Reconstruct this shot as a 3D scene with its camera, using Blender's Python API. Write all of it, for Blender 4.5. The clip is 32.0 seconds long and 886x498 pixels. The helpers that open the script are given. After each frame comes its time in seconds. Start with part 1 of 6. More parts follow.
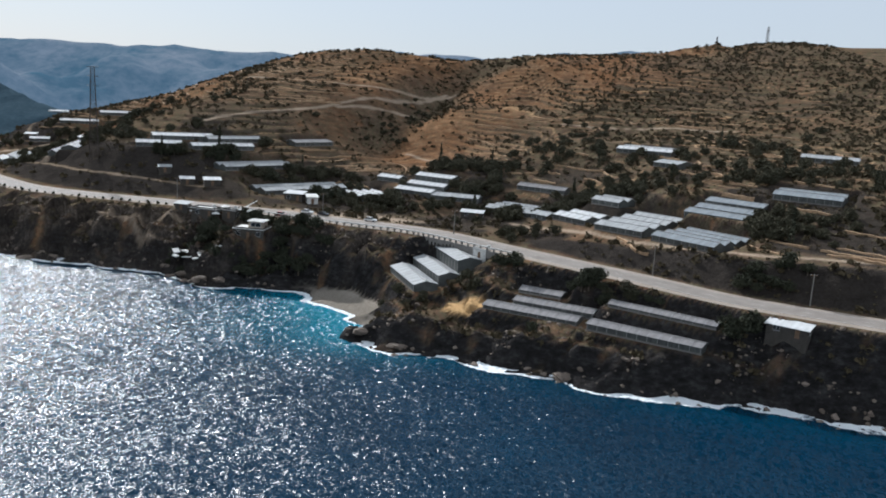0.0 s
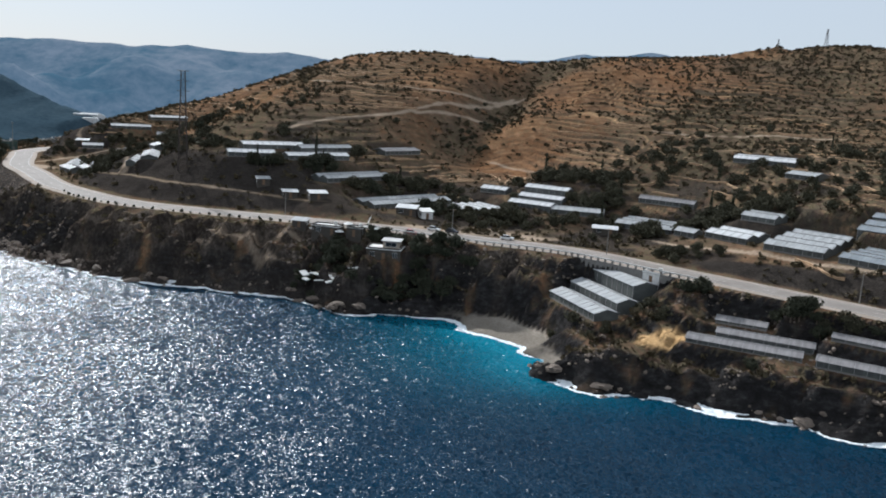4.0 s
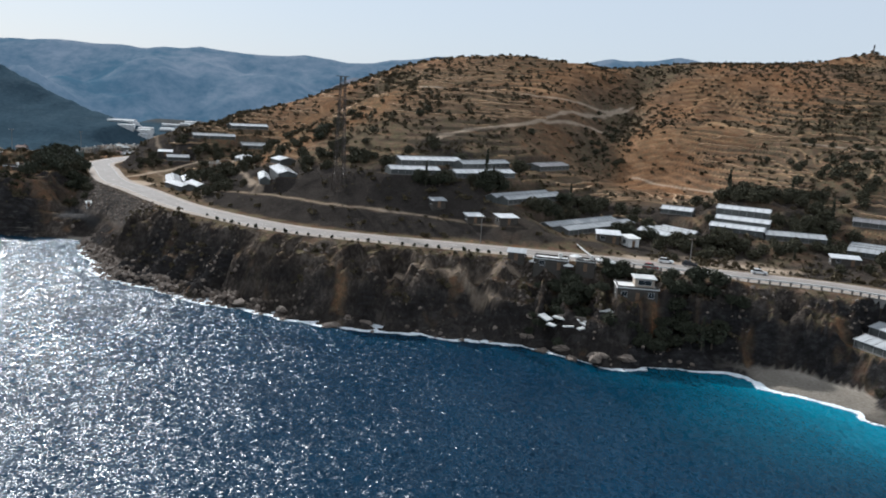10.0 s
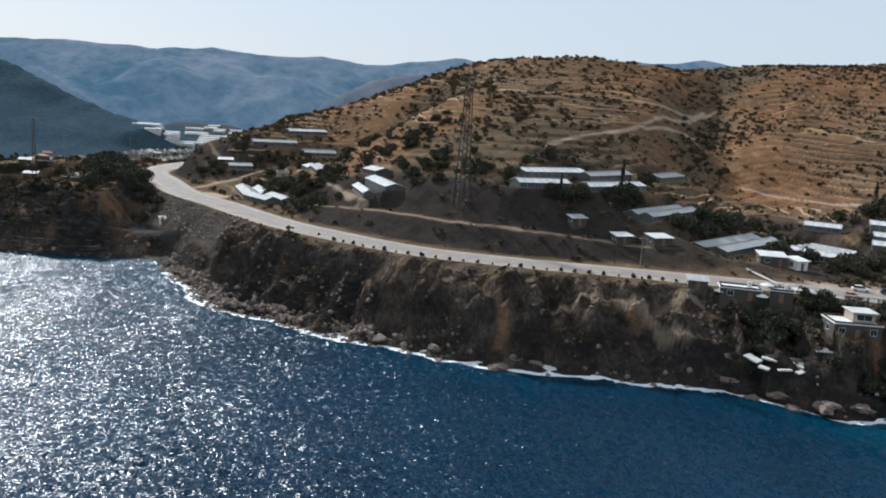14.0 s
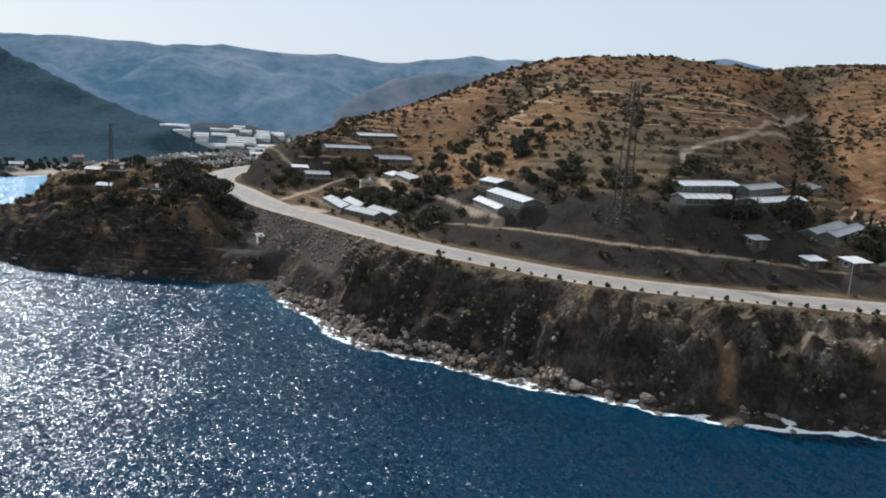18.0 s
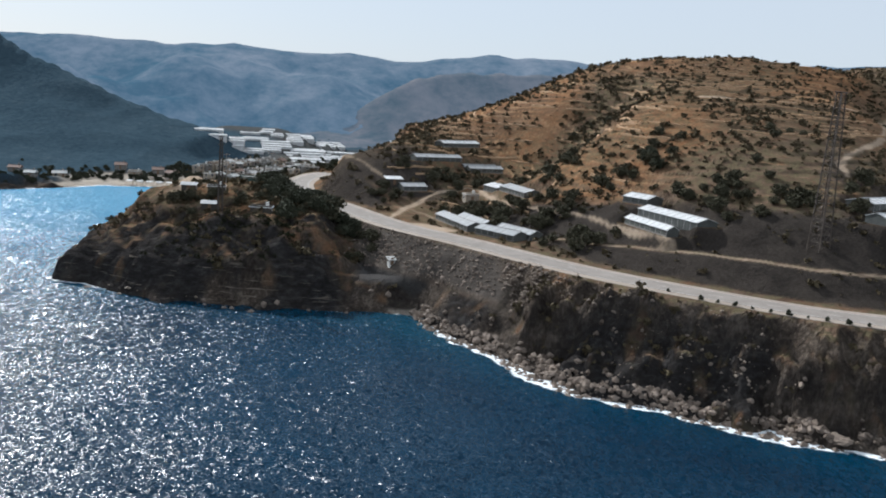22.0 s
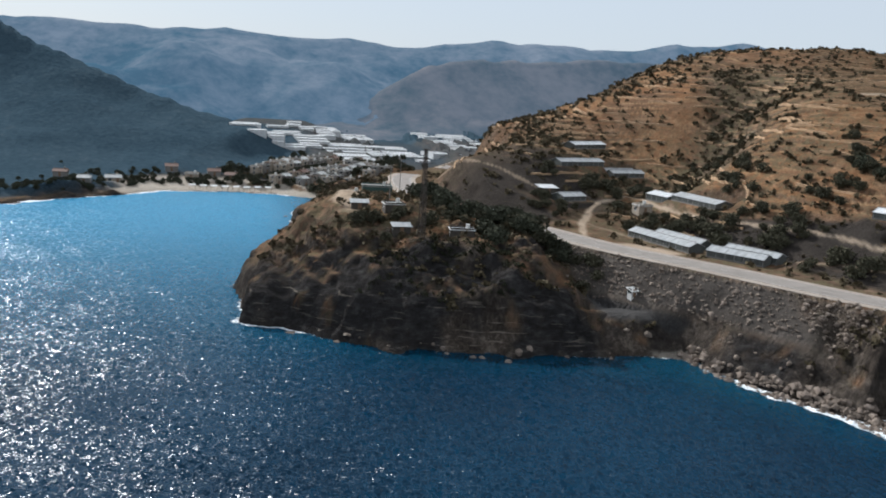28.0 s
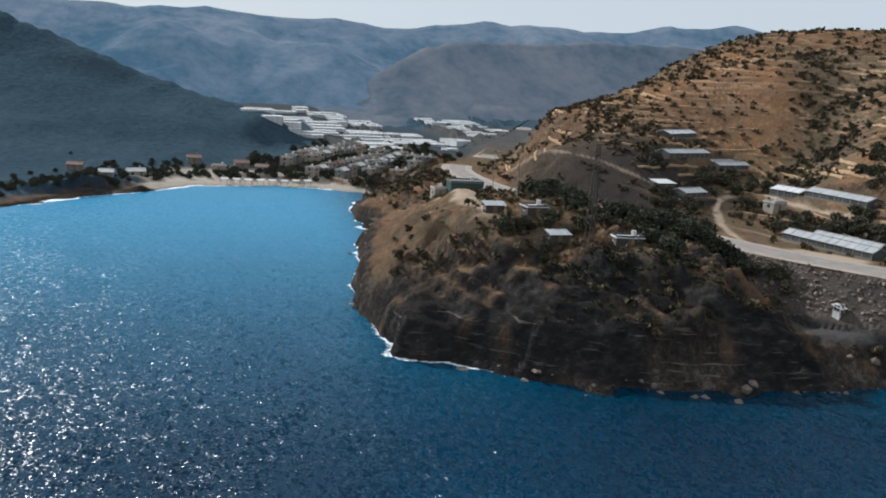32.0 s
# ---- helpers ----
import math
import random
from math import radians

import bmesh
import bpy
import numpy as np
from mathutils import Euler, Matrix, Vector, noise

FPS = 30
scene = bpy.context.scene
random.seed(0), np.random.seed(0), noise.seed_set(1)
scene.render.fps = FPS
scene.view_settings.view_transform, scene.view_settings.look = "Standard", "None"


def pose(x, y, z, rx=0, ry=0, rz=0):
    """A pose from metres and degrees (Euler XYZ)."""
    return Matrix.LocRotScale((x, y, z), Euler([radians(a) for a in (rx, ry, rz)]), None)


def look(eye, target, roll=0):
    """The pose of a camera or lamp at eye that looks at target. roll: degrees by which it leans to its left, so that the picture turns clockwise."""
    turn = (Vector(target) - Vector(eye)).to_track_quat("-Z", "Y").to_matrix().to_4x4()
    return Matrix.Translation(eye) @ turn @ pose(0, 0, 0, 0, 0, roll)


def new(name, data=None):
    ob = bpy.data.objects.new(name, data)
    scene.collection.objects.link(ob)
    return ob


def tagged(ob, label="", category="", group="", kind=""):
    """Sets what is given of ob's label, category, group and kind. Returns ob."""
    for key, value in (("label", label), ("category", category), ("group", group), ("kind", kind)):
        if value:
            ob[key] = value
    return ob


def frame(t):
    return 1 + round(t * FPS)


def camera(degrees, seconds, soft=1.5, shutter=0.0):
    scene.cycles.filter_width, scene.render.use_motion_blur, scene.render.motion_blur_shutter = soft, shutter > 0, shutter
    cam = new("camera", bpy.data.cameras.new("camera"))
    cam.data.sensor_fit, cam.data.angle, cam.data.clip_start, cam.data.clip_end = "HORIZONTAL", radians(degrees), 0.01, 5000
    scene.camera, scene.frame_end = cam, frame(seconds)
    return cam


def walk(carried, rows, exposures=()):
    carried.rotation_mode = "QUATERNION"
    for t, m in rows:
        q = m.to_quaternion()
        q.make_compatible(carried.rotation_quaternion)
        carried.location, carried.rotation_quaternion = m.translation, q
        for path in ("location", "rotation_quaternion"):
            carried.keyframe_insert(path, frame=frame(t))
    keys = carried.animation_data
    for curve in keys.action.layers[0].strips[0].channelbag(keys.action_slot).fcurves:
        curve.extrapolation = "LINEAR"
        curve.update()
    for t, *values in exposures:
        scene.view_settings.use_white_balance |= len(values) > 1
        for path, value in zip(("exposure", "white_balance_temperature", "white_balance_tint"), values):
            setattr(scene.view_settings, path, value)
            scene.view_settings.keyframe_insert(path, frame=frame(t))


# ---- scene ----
# camera: a drone gliding along the coast
cam = camera(56.0, 32.0, soft=1.9)
PATH = [
    (0.0, 0.00, -0.00, 63.60, 0.250, -10.936, -3.448),
    (0.5, -6.67, 2.42, 63.47, 0.114, -10.908, -3.471),
    (1.0, -13.17, 5.15, 63.35, -0.042, -10.890, -3.489),
    (1.5, -19.35, 7.72, 63.31, -0.209, -10.869, -3.501),
    (2.0, -25.61, 10.50, 63.25, -0.345, -10.866, -3.520),
    (2.5, -31.81, 13.35, 63.19, -0.522, -10.873, -3.541),
    (3.0, -38.16, 16.47, 63.05, -0.679, -10.860, -3.557),
    (3.5, -44.23, 19.40, 62.87, -0.854, -10.851, -3.562),
    (5.5, -69.10, 31.80, 62.22, -1.544, -10.771, -3.624),
    (6.0, -75.46, 35.05, 62.04, -1.713, -10.758, -3.660),
    (6.5, -81.48, 38.36, 61.80, -1.909, -10.744, -3.684),
    (7.0, -87.34, 41.70, 61.50, -2.107, -10.710, -3.714),
    (7.5, -93.57, 45.32, 61.16, -2.275, -10.665, -3.704),
    (8.0, -99.62, 48.81, 60.88, -2.439, -10.620, -3.730),
    (8.5, -105.44, 52.23, 60.63, -2.618, -10.585, -3.772),
    (9.0, -111.55, 55.91, 60.32, -2.831, -10.533, -3.784),
    (9.5, -117.36, 59.58, 60.02, -3.050, -10.482, -3.796),
    (10.0, -123.24, 63.34, 59.71, -3.234, -10.451, -3.802),
    (10.5, -128.82, 67.10, 59.46, -3.417, -10.398, -3.835),
    (11.0, -134.37, 71.06, 59.16, -3.568, -10.357, -3.827),
    (11.5, -139.61, 75.11, 58.82, -3.726, -10.323, -3.829),
    (12.0, -144.88, 79.33, 58.47, -3.825, -10.281, -3.867),
    (12.5, -149.94, 83.68, 58.11, -3.966, -10.266, -3.890),
    (13.0, -155.09, 87.95, 57.84, -4.069, -10.246, -3.879),
    (13.5, -160.06, 92.00, 57.57, -4.183, -10.236, -3.897),
    (14.0, -165.33, 96.23, 57.33, -4.306, -10.227, -3.924),
    (14.5, -170.18, 100.10, 57.08, -4.476, -10.225, -3.944),
    (16.5, -191.50, 117.16, 56.24, -5.042, -10.217, -3.933),
    (17.0, -197.18, 121.19, 56.22, -5.224, -10.255, -3.904),
    (17.5, -202.89, 124.58, 56.29, -5.457, -10.301, -3.912),
    (18.0, -208.85, 128.31, 56.43, -5.677, -10.335, -3.997),
    (18.5, -214.59, 131.92, 56.49, -5.898, -10.383, -4.074),
    (19.0, -220.45, 135.61, 56.56, -6.105, -10.429, -4.129),
    (19.5, -226.14, 139.07, 56.67, -6.315, -10.469, -4.170),
    (20.0, -231.91, 142.64, 56.76, -6.486, -10.498, -4.224),
    (20.5, -237.37, 146.19, 56.81, -6.658, -10.528, -4.241),
    (21.0, -243.00, 149.77, 56.74, -6.829, -10.515, -4.119),
    (21.5, -248.37, 152.69, 56.70, -7.033, -10.477, -3.960),
    (22.0, -254.24, 155.59, 56.78, -7.253, -10.447, -3.826),
    (22.5, -260.05, 158.82, 56.93, -7.533, -10.458, -3.729),
    (23.0, -266.21, 162.12, 57.18, -7.789, -10.498, -3.683),
    (23.5, -272.13, 165.61, 57.44, -8.116, -10.579, -3.684),
    (24.0, -277.95, 169.20, 57.58, -8.548, -10.690, -3.674),
    (24.5, -283.77, 173.12, 57.65, -9.022, -10.791, -3.682),
    (25.0, -289.87, 177.02, 57.72, -9.410, -10.874, -3.709),
    (25.5, -295.60, 181.01, 57.76, -9.780, -10.956, -3.745),
    (26.0, -301.57, 185.15, 57.74, -10.137, -11.055, -3.767),
    (26.5, -307.35, 189.08, 57.67, -10.484, -11.116, -3.801),
    (28.5, -329.46, 205.86, 57.09, -11.939, -11.401, -3.784),
    (29.0, -334.57, 209.87, 56.94, -12.314, -11.468, -3.796),
    (29.5, -339.68, 214.33, 56.74, -12.712, -11.545, -3.796),
    (30.0, -344.97, 219.67, 56.36, -13.111, -11.651, -3.793),
    (30.5, -349.27, 225.39, 55.78, -13.577, -11.775, -3.787),
    (31.0, -353.90, 231.61, 55.11, -14.035, -11.897, -3.771),
    (31.5, -358.43, 238.34, 54.49, -14.518, -12.058, -3.803),
    (32.0, -362.78, 244.89, 53.91, -15.040, -12.232, -3.871),
]
walk(cam, [(t, pose(x, y, z, 90 + pitch, roll, yaw)) for t, x, y, z, yaw, pitch, roll in PATH],
     [(0, 0.37, 5480, 8), (10, 0.43, 5480, 8), (18, 0.49, 5500, 8), (26, 0.5, 5550, 8), (32, 0.37, 5570, 8)])

# ---- daylight: a hazy afternoon sun ahead and to the left, over the bay ----
SUN_AZ, SUN_EL = radians(-32.0), radians(31.0)
scene.view_settings.exposure = 0.0
world = bpy.data.worlds.new("hazy_sky")
scene.world = world
world.use_nodes = True
wn, wl = world.node_tree.nodes, world.node_tree.links
wn.clear()
sky = wn.new("ShaderNodeTexSky")
sky.sky_type, sky.sun_disc = "NISHITA", False
sky.sun_elevation, sky.sun_rotation = SUN_EL, SUN_AZ
sky.altitude, sky.air_density, sky.dust_density, sky.ozone_density = 50, 1.0, 1.1, 2.5
back = wn.new("ShaderNodeBackground")
back.inputs["Strength"].default_value = 0.083
wout = wn.new("ShaderNodeOutputWorld")
haze = wn.new("ShaderNodeMix")  # an even pale veil of sea haze over the clear sky
haze.data_type, haze.blend_type = "RGBA", "ADD"
haze.inputs[0].default_value = 1.0
haze.inputs[7].default_value = (5.35, 5.3, 5.1, 1)
thin = wn.new("ShaderNodeMix")
thin.data_type, thin.blend_type = "RGBA", "MULTIPLY"
thin.inputs[0].default_value = 1.0
thin.inputs[7].default_value = (0.15, 0.15, 0.155, 1)
wl.new(sky.outputs[0], thin.inputs[6])
wl.new(thin.outputs[2], haze.inputs[6])
wl.new(haze.outputs[2], back.inputs["Color"])
wl.new(back.outputs[0], wout.inputs["Surface"])

sun_data = bpy.data.lights.new("sun", "SUN")
sun_data.energy, sun_data.angle, sun_data.color = 3.9, radians(0.53), (1.0, 0.92, 0.81)
sun = new("sun", sun_data)
to_sun = Vector((math.sin(SUN_AZ) * math.cos(SUN_EL), math.cos(SUN_AZ) * math.cos(SUN_EL), math.sin(SUN_EL)))
sun.matrix_world = look(to_sun * 900, (0, 0, 0))

# ---- materials ----
class Mat:
    """A small builder for procedural node materials."""

    def __init__(self, name, rough=0.8, metal=0.0, spec=0.3):
        self.m = bpy.data.materials.new(name)
        self.m.use_nodes = True
        self.nt = self.m.node_tree
        self.nt.nodes.clear()
        self.out = self.nt.nodes.new("ShaderNodeOutputMaterial")
        self.b = self.nt.nodes.new("ShaderNodeBsdfPrincipled")
        self.b.inputs["Roughness"].default_value = rough
        self.b.inputs["Metallic"].default_value = metal
        self.b.inputs["Specular IOR Level"].default_value = spec
        self.nt.links.new(self.b.outputs[0], self.out.inputs["Surface"])
        self.geo = self.nt.nodes.new("ShaderNodeNewGeometry")
        self.tex = self.nt.nodes.new("ShaderNodeTexCoord")

    def link(self, a, b):
        self.nt.links.new(a, b)

    def pos(self):
        return self.geo.outputs["Position"]

    def obj(self):
        return self.tex.outputs["Object"]

    def noise(self, scale, detail=4, rough=0.55, vec=None, stretch=None, distort=0.0):
        n = self.nt.nodes.new("ShaderNodeTexNoise")
        n.inputs["Scale"].default_value = scale
        n.inputs["Detail"].default_value = detail
        n.inputs["Roughness"].default_value = rough
        n.inputs["Distortion"].default_value = distort
        v = vec if vec is not None else self.pos()
        if stretch:
            mp = self.nt.nodes.new("ShaderNodeMapping")
            mp.inputs["Scale"].default_value = stretch
            self.link(v, mp.inputs["Vector"])
            v = mp.outputs[0]
        self.link(v, n.inputs["Vector"])
        return n.outputs[0]

    def ramp(self, fac, stops):
        r = self.nt.nodes.new("ShaderNodeValToRGB")
        e = r.color_ramp.elements
        while len(e) < len(stops):
            e.new(0.5)
        for el, (p, c) in zip(e, stops):
            el.position = p
            el.color = (*c, 1) if isinstance(c, tuple) else (c, c, c, 1)
        self.link(fac, r.inputs[0])
        return r.outputs[0]

    def mix(self, fac, a, b, mode="MIX"):
        n = self.nt.nodes.new("ShaderNodeMix")
        n.data_type, n.blend_type = "RGBA", mode
        for sock, v in ((n.inputs[0], fac), (n.inputs[6], a), (n.inputs[7], b)):
            if isinstance(v, (int, float)):
                sock.default_value = v
            elif isinstance(v, tuple):
                sock.default_value = (*v, 1)
            else:
                self.link(v, sock)
        return n.outputs[2]

    def math(self, op, a, b=0.0, c=0.0):
        n = self.nt.nodes.new("ShaderNodeMath")
        n.operation = op
        for sock, v in zip(n.inputs, (a, b, c)):
            if isinstance(v, (int, float)):
                sock.default_value = v
            else:
                self.link(v, sock)
        return n.outputs[0]

    def attr(self, name):
        n = self.nt.nodes.new("ShaderNodeAttribute")
        n.attribute_name = name
        return n.outputs["Fac"]

    def random(self):
        return self.nt.nodes.new("ShaderNodeObjectInfo").outputs["Random"]

    def island(self):
        return self.geo.outputs["Random Per Island"]

    def color(self, v):
        if isinstance(v, tuple):
            self.b.inputs["Base Color"].default_value = (*v, 1)
        else:
            self.link(v, self.b.inputs["Base Color"])
        return self

    def rough(self, v):
        self.link(v, self.b.inputs["Roughness"])
        return self

    def bump(self, height, dist=0.1, strength=1.0):
        n = self.nt.nodes.new("ShaderNodeBump")
        n.inputs["Distance"].default_value = dist
        n.inputs["Strength"].default_value = strength
        self.link(height, n.inputs["Height"])
        self.link(n.outputs[0], self.b.inputs["Normal"])
        return self


def simple(name, col, rough=0.7, metal=0.0, scale=1.5, vary=0.25, spec=0.3):
    """A worn plain surface: grime at two scales and slight relief."""
    m = Mat(name, rough, metal, spec)
    n1, n2 = m.noise(scale, 5, 0.6), m.noise(scale * 9, 3)
    lo = tuple(c * (1 - vary) for c in col)
    hi = tuple(min(1, c * (1 + vary * 0.6)) for c in col)
    c = m.ramp(n1, [(0.3, lo), (0.7, hi)])
    c = m.mix(0.25, c, m.ramp(n2, [(0.3, lo), (0.7, hi)]))
    m.color(c).bump(n2, 0.03, 0.5)
    return m.m

# ---- the lie of the land ----
SHORE = [(3000, -900), (600, -60), (200, 112), (94, 160), (71, 168), (42, 173), (16, 185), (0, 191), (-14, 196), (-22, 203),
         (-20, 214), (-27, 230), (-42, 248), (-58, 247), (-71, 246), (-83, 256), (-97, 264), (-115, 267), (-140, 271), (-156, 280),
         (-172, 290), (-195, 306), (-209, 316), (-221, 339), (-231, 361), (-244, 366), (-270, 366), (-294, 371), (-310, 379),
         (-328, 392), (-332, 420), (-328, 450), (-322, 472), (-314, 510), (-315, 540), (-303, 575), (-302, 592), (-320, 601),
         (-345, 603), (-372, 598), (-400, 570), (-427, 543), (-520, 440), (-800, 250), (-3500, -900)]
ROAD = [(900, -120), (260, 95), (143, 161), (101, 182), (73.5, 195.5), (51.5, 214.5), (23, 239.5), (-4, 264), (-33, 275), (-58, 285), (-97, 294),
        (-130, 301), (-153, 309), (-174, 326), (-194.5, 348.5), (-216.5, 381), (-235.5, 408.5), (-252, 447), (-265, 482), (-268, 540), (-258, 600),
        (-225, 660), (-128, 864), (0, 1100)]
ROAD_Z = [18, 17, 17, 17, 17.3, 17.7, 18, 18, 18, 18, 18, 18, 18, 17.8, 17.4, 17.2, 17, 16.8, 16, 14, 12, 10, 12, 20]
# broad rises and hollows: x, y, radius, height
HILLS = [(40, 620, 140, 52.5), (370, 590, 140, 75.0), (220, 260, 90, 17.8), (-140, 530, 60, 17.3), (-110, 380, 40, 14.4),
         (-110, 620, 40, 20.6), (-200, 470, 28, -12.3), (-20, 350, 40, -5.4), (-50, 560, 28, 10.9), (-110, 470, 40, 10.3),
         (-200, 380, 28, -7.2), (-200, 680, 40, -15.2), (40, 500, 28, -9.6), (-20, 410, 28, -12.5), (-230, 590, 40, 6.1),
         (370, 290, 90, 26.9), (220, 620, 40, 10.0), (100, 320, 40, 6.0), (40, 230, 28, 4.2), (250, 710, 40, 13.8),
         (-170, 350, 28, 5.2), (-170, 440, 28, 2.7), (-50, 440, 28, 5.4), (-20, 260, 40, -5.4)]
# small swells and dips under the farm plots: x, y, height
SWELLS = [(18, 310, -3.0), (25, 319, -2.2), (64, 274, 3.6), (76, 267, 2.7), (72, 254, -1.0), (63, 242, -4.4), (65, 341, -3.3), (54, 291, -4.2), (35, 258, -2.9), (66, 370, 3.1), (-67, 384, -2.1), (-120, 352, -1.3), (-124, 340, 2.1), (-189, 524, -5.8), (-207, 511, 6.5), (-221, 490, 4.9), (-183, 500, -13.0), (-199, 496, 1.0), (-189, 473, 1.0), (-188, 434, -2.2), (-217, 427, -4.2), (-210, 402, -1.1), (-196, 386, 1.4), (-158, 356, -3.0), (-36, 364, -2.1), (-70, 331, -2.7), (-39, 340, -3.0), (-30, 325, -1.7), (-9, 345, 1.9), (6, 336, 3.6), (-18, 329, 1.4), (-98, 361, -1.1), (-81, 354, 1.4)]
# ridges: a spine of (x, y, z) and the width of the flanks
RIDGES = [([(-311, 729, 8), (-330, 740, 24), (-356, 755, 31), (-400, 780, 40), (-447, 807, 54), (-491, 832, 73), (-508, 842, 80), (-616, 905, 125), (-1006, 1130, 250)], 180)]
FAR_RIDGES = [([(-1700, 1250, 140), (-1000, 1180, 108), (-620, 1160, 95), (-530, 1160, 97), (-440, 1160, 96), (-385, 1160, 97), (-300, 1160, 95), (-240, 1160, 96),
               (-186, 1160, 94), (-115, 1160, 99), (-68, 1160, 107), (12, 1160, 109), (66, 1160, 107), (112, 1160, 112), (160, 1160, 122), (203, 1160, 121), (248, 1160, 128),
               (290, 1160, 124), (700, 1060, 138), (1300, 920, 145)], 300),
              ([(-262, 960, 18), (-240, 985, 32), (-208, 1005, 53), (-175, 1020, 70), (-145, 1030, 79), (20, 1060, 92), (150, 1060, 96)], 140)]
TRACKS = [[(-111, 475), (-92, 471), (-72, 468), (-55, 469), (-30, 489), (7, 518)], [(-109, 376), (-104, 388), (-91, 403), (-77, 418), (-62, 432), (-51, 445), (-38, 464), (0, 517)],
          [(-56, 436), (-38, 452), (-18, 474)], [(-18, 419), (-5, 407), (6, 386), (14, 366)], [(-199, 474), (-197, 451), (-192, 425), (-187, 408), (-179, 388), (-175, 374), (-168, 354)],
          [(-236, 419), (-229, 440), (-220, 457), (-214, 464), (-205, 468), (-195, 477), (-185, 484)], [(-255, 548), (-246, 508), (-238, 482), (-230, 466), (-224, 461)],
          [(24, 286), (29, 274), (42, 259), (50, 249), (60, 237), (72, 226), (85, 214), (110, 204)], [(60, 428), (96, 413), (140, 400)],
          [(-304, 436), (-301, 452), (-296, 470), (-291, 486), (-276, 494), (-268, 492)], [(-122, 283), (-105, 280), (-88, 280)], [(-106, 279), (-94, 270)]]
SPUR = [(-17, 418, 30), (12, 455, 47), (35, 500, 62), (75, 545, 78), (120, 590, 92), (190, 612, 106)]
GULLY = [(-34, 425), (-16, 470), (2, 520), (40, 570)]
RAVINE = [(-198, 462), (-176, 476), (-156, 490), (-138, 510), (-122, 545)]


def vnoise(x, y, seed=0):
    """Smooth value noise in -1..1 on numpy arrays."""
    xi, yi = np.floor(x), np.floor(y)
    fx, fy = x - xi, y - yi
    fx, fy = fx * fx * (3 - 2 * fx), fy * fy * (3 - 2 * fy)

    def cell(a, b):
        h = np.sin(a * 127.1 + b * 311.7 + seed * 74.7) * 43758.5453
        return 2 * (h - np.floor(h)) - 1

    top = cell(xi, yi) * (1 - fx) + cell(xi + 1, yi) * fx
    low = cell(xi, yi + 1) * (1 - fx) + cell(xi + 1, yi + 1) * fx
    return top * (1 - fy) + low * fy


def fnoise(x, y, size, octaves=4, seed=0, gain=0.5):
    total, amp = 0.0, 1.0
    for k in range(octaves):
        total = total + amp * vnoise(x / size + 17.3 * k, y / size - 9.1 * k, seed + k)
        size, amp = size * 0.5, amp * gain
    return total


def step(a, b, v):
    t = np.clip((v - a) / (b - a), 0, 1)
    return t * t * (3 - 2 * t)


def along(px, py, line):
    """Distance to a polyline, the side (+1 left of its way), and the fractional index of the nearest place."""
    best, side, place = np.full(px.shape, 1e9), np.zeros(px.shape), np.zeros(px.shape)
    for k, (a, b) in enumerate(zip(line[:-1], line[1:])):
        dx, dy = b[0] - a[0], b[1] - a[1]
        s = np.clip(((px - a[0]) * dx + (py - a[1]) * dy) / (dx * dx + dy * dy), 0, 1)
        qx, qy = px - a[0] - s * dx, py - a[1] - s * dy
        d = np.hypot(qx, qy)
        m = d < best
        best = np.where(m, d, best)
        side = np.where(m, np.sign(dx * qy - dy * qx), side)
        place = np.where(m, k + s, place)
    return best, side, place


def shore_distance(px, py):
    """Metres inland of the waterline; negative at sea."""
    d, _, _ = along(px, py, SHORE)
    ring = SHORE + [(-6000, 9000), (6000, 9000)]
    inside = np.zeros(px.shape, bool)
    for (x0, y0), (x1, y1) in zip(ring, ring[1:] + ring[:1]):
        if y0 != y1:
            inside ^= ((y0 > py) != (y1 > py)) & (px < (x1 - x0) * (py - y0) / (y1 - y0) + x0)
    return np.where(inside, d, -d)


def smax(a, b, k):
    h = np.clip(0.5 + 0.5 * (b - a) / k, 0, 1)
    return a * (1 - h) + b * h + k * h * (1 - h)


ROAD_RUN = np.concatenate([[0], np.cumsum([math.hypot(b[0] - a[0], b[1] - a[1]) for a, b in zip(ROAD, ROAD[1:])])])


def wobble(x, y):
    """The ragged edge of the rocks at the waterline."""
    return (1.7 * fnoise(x, y, 14, 3, 5) + 1.5 * fnoise(x, y, 5.5, 2, 6)) * step(420, 300, np.abs(x + 100))


PADS = []  # level plots: middle x, y, heading, half length, half width, height


def level(x, y, h):
    """Cuts and fills the slope for the building plots."""
    for px, py, yaw, a, b, z in PADS:
        near = (np.abs(x - px) < a + b + 7) & (np.abs(y - py) < a + b + 7)
        if not near.any():
            continue
        c, s = math.cos(radians(yaw)), math.sin(radians(yaw))
        u, v = (x[near] - px) * c + (y[near] - py) * s, -(x[near] - px) * s + (y[near] - py) * c
        d = np.hypot(np.maximum(np.abs(u) - a, 0), np.maximum(np.abs(v) - b, 0))
        w = step(3.6, 0.5, d)
        h[near] = h[near] * (1 - w) + z * w
    return h


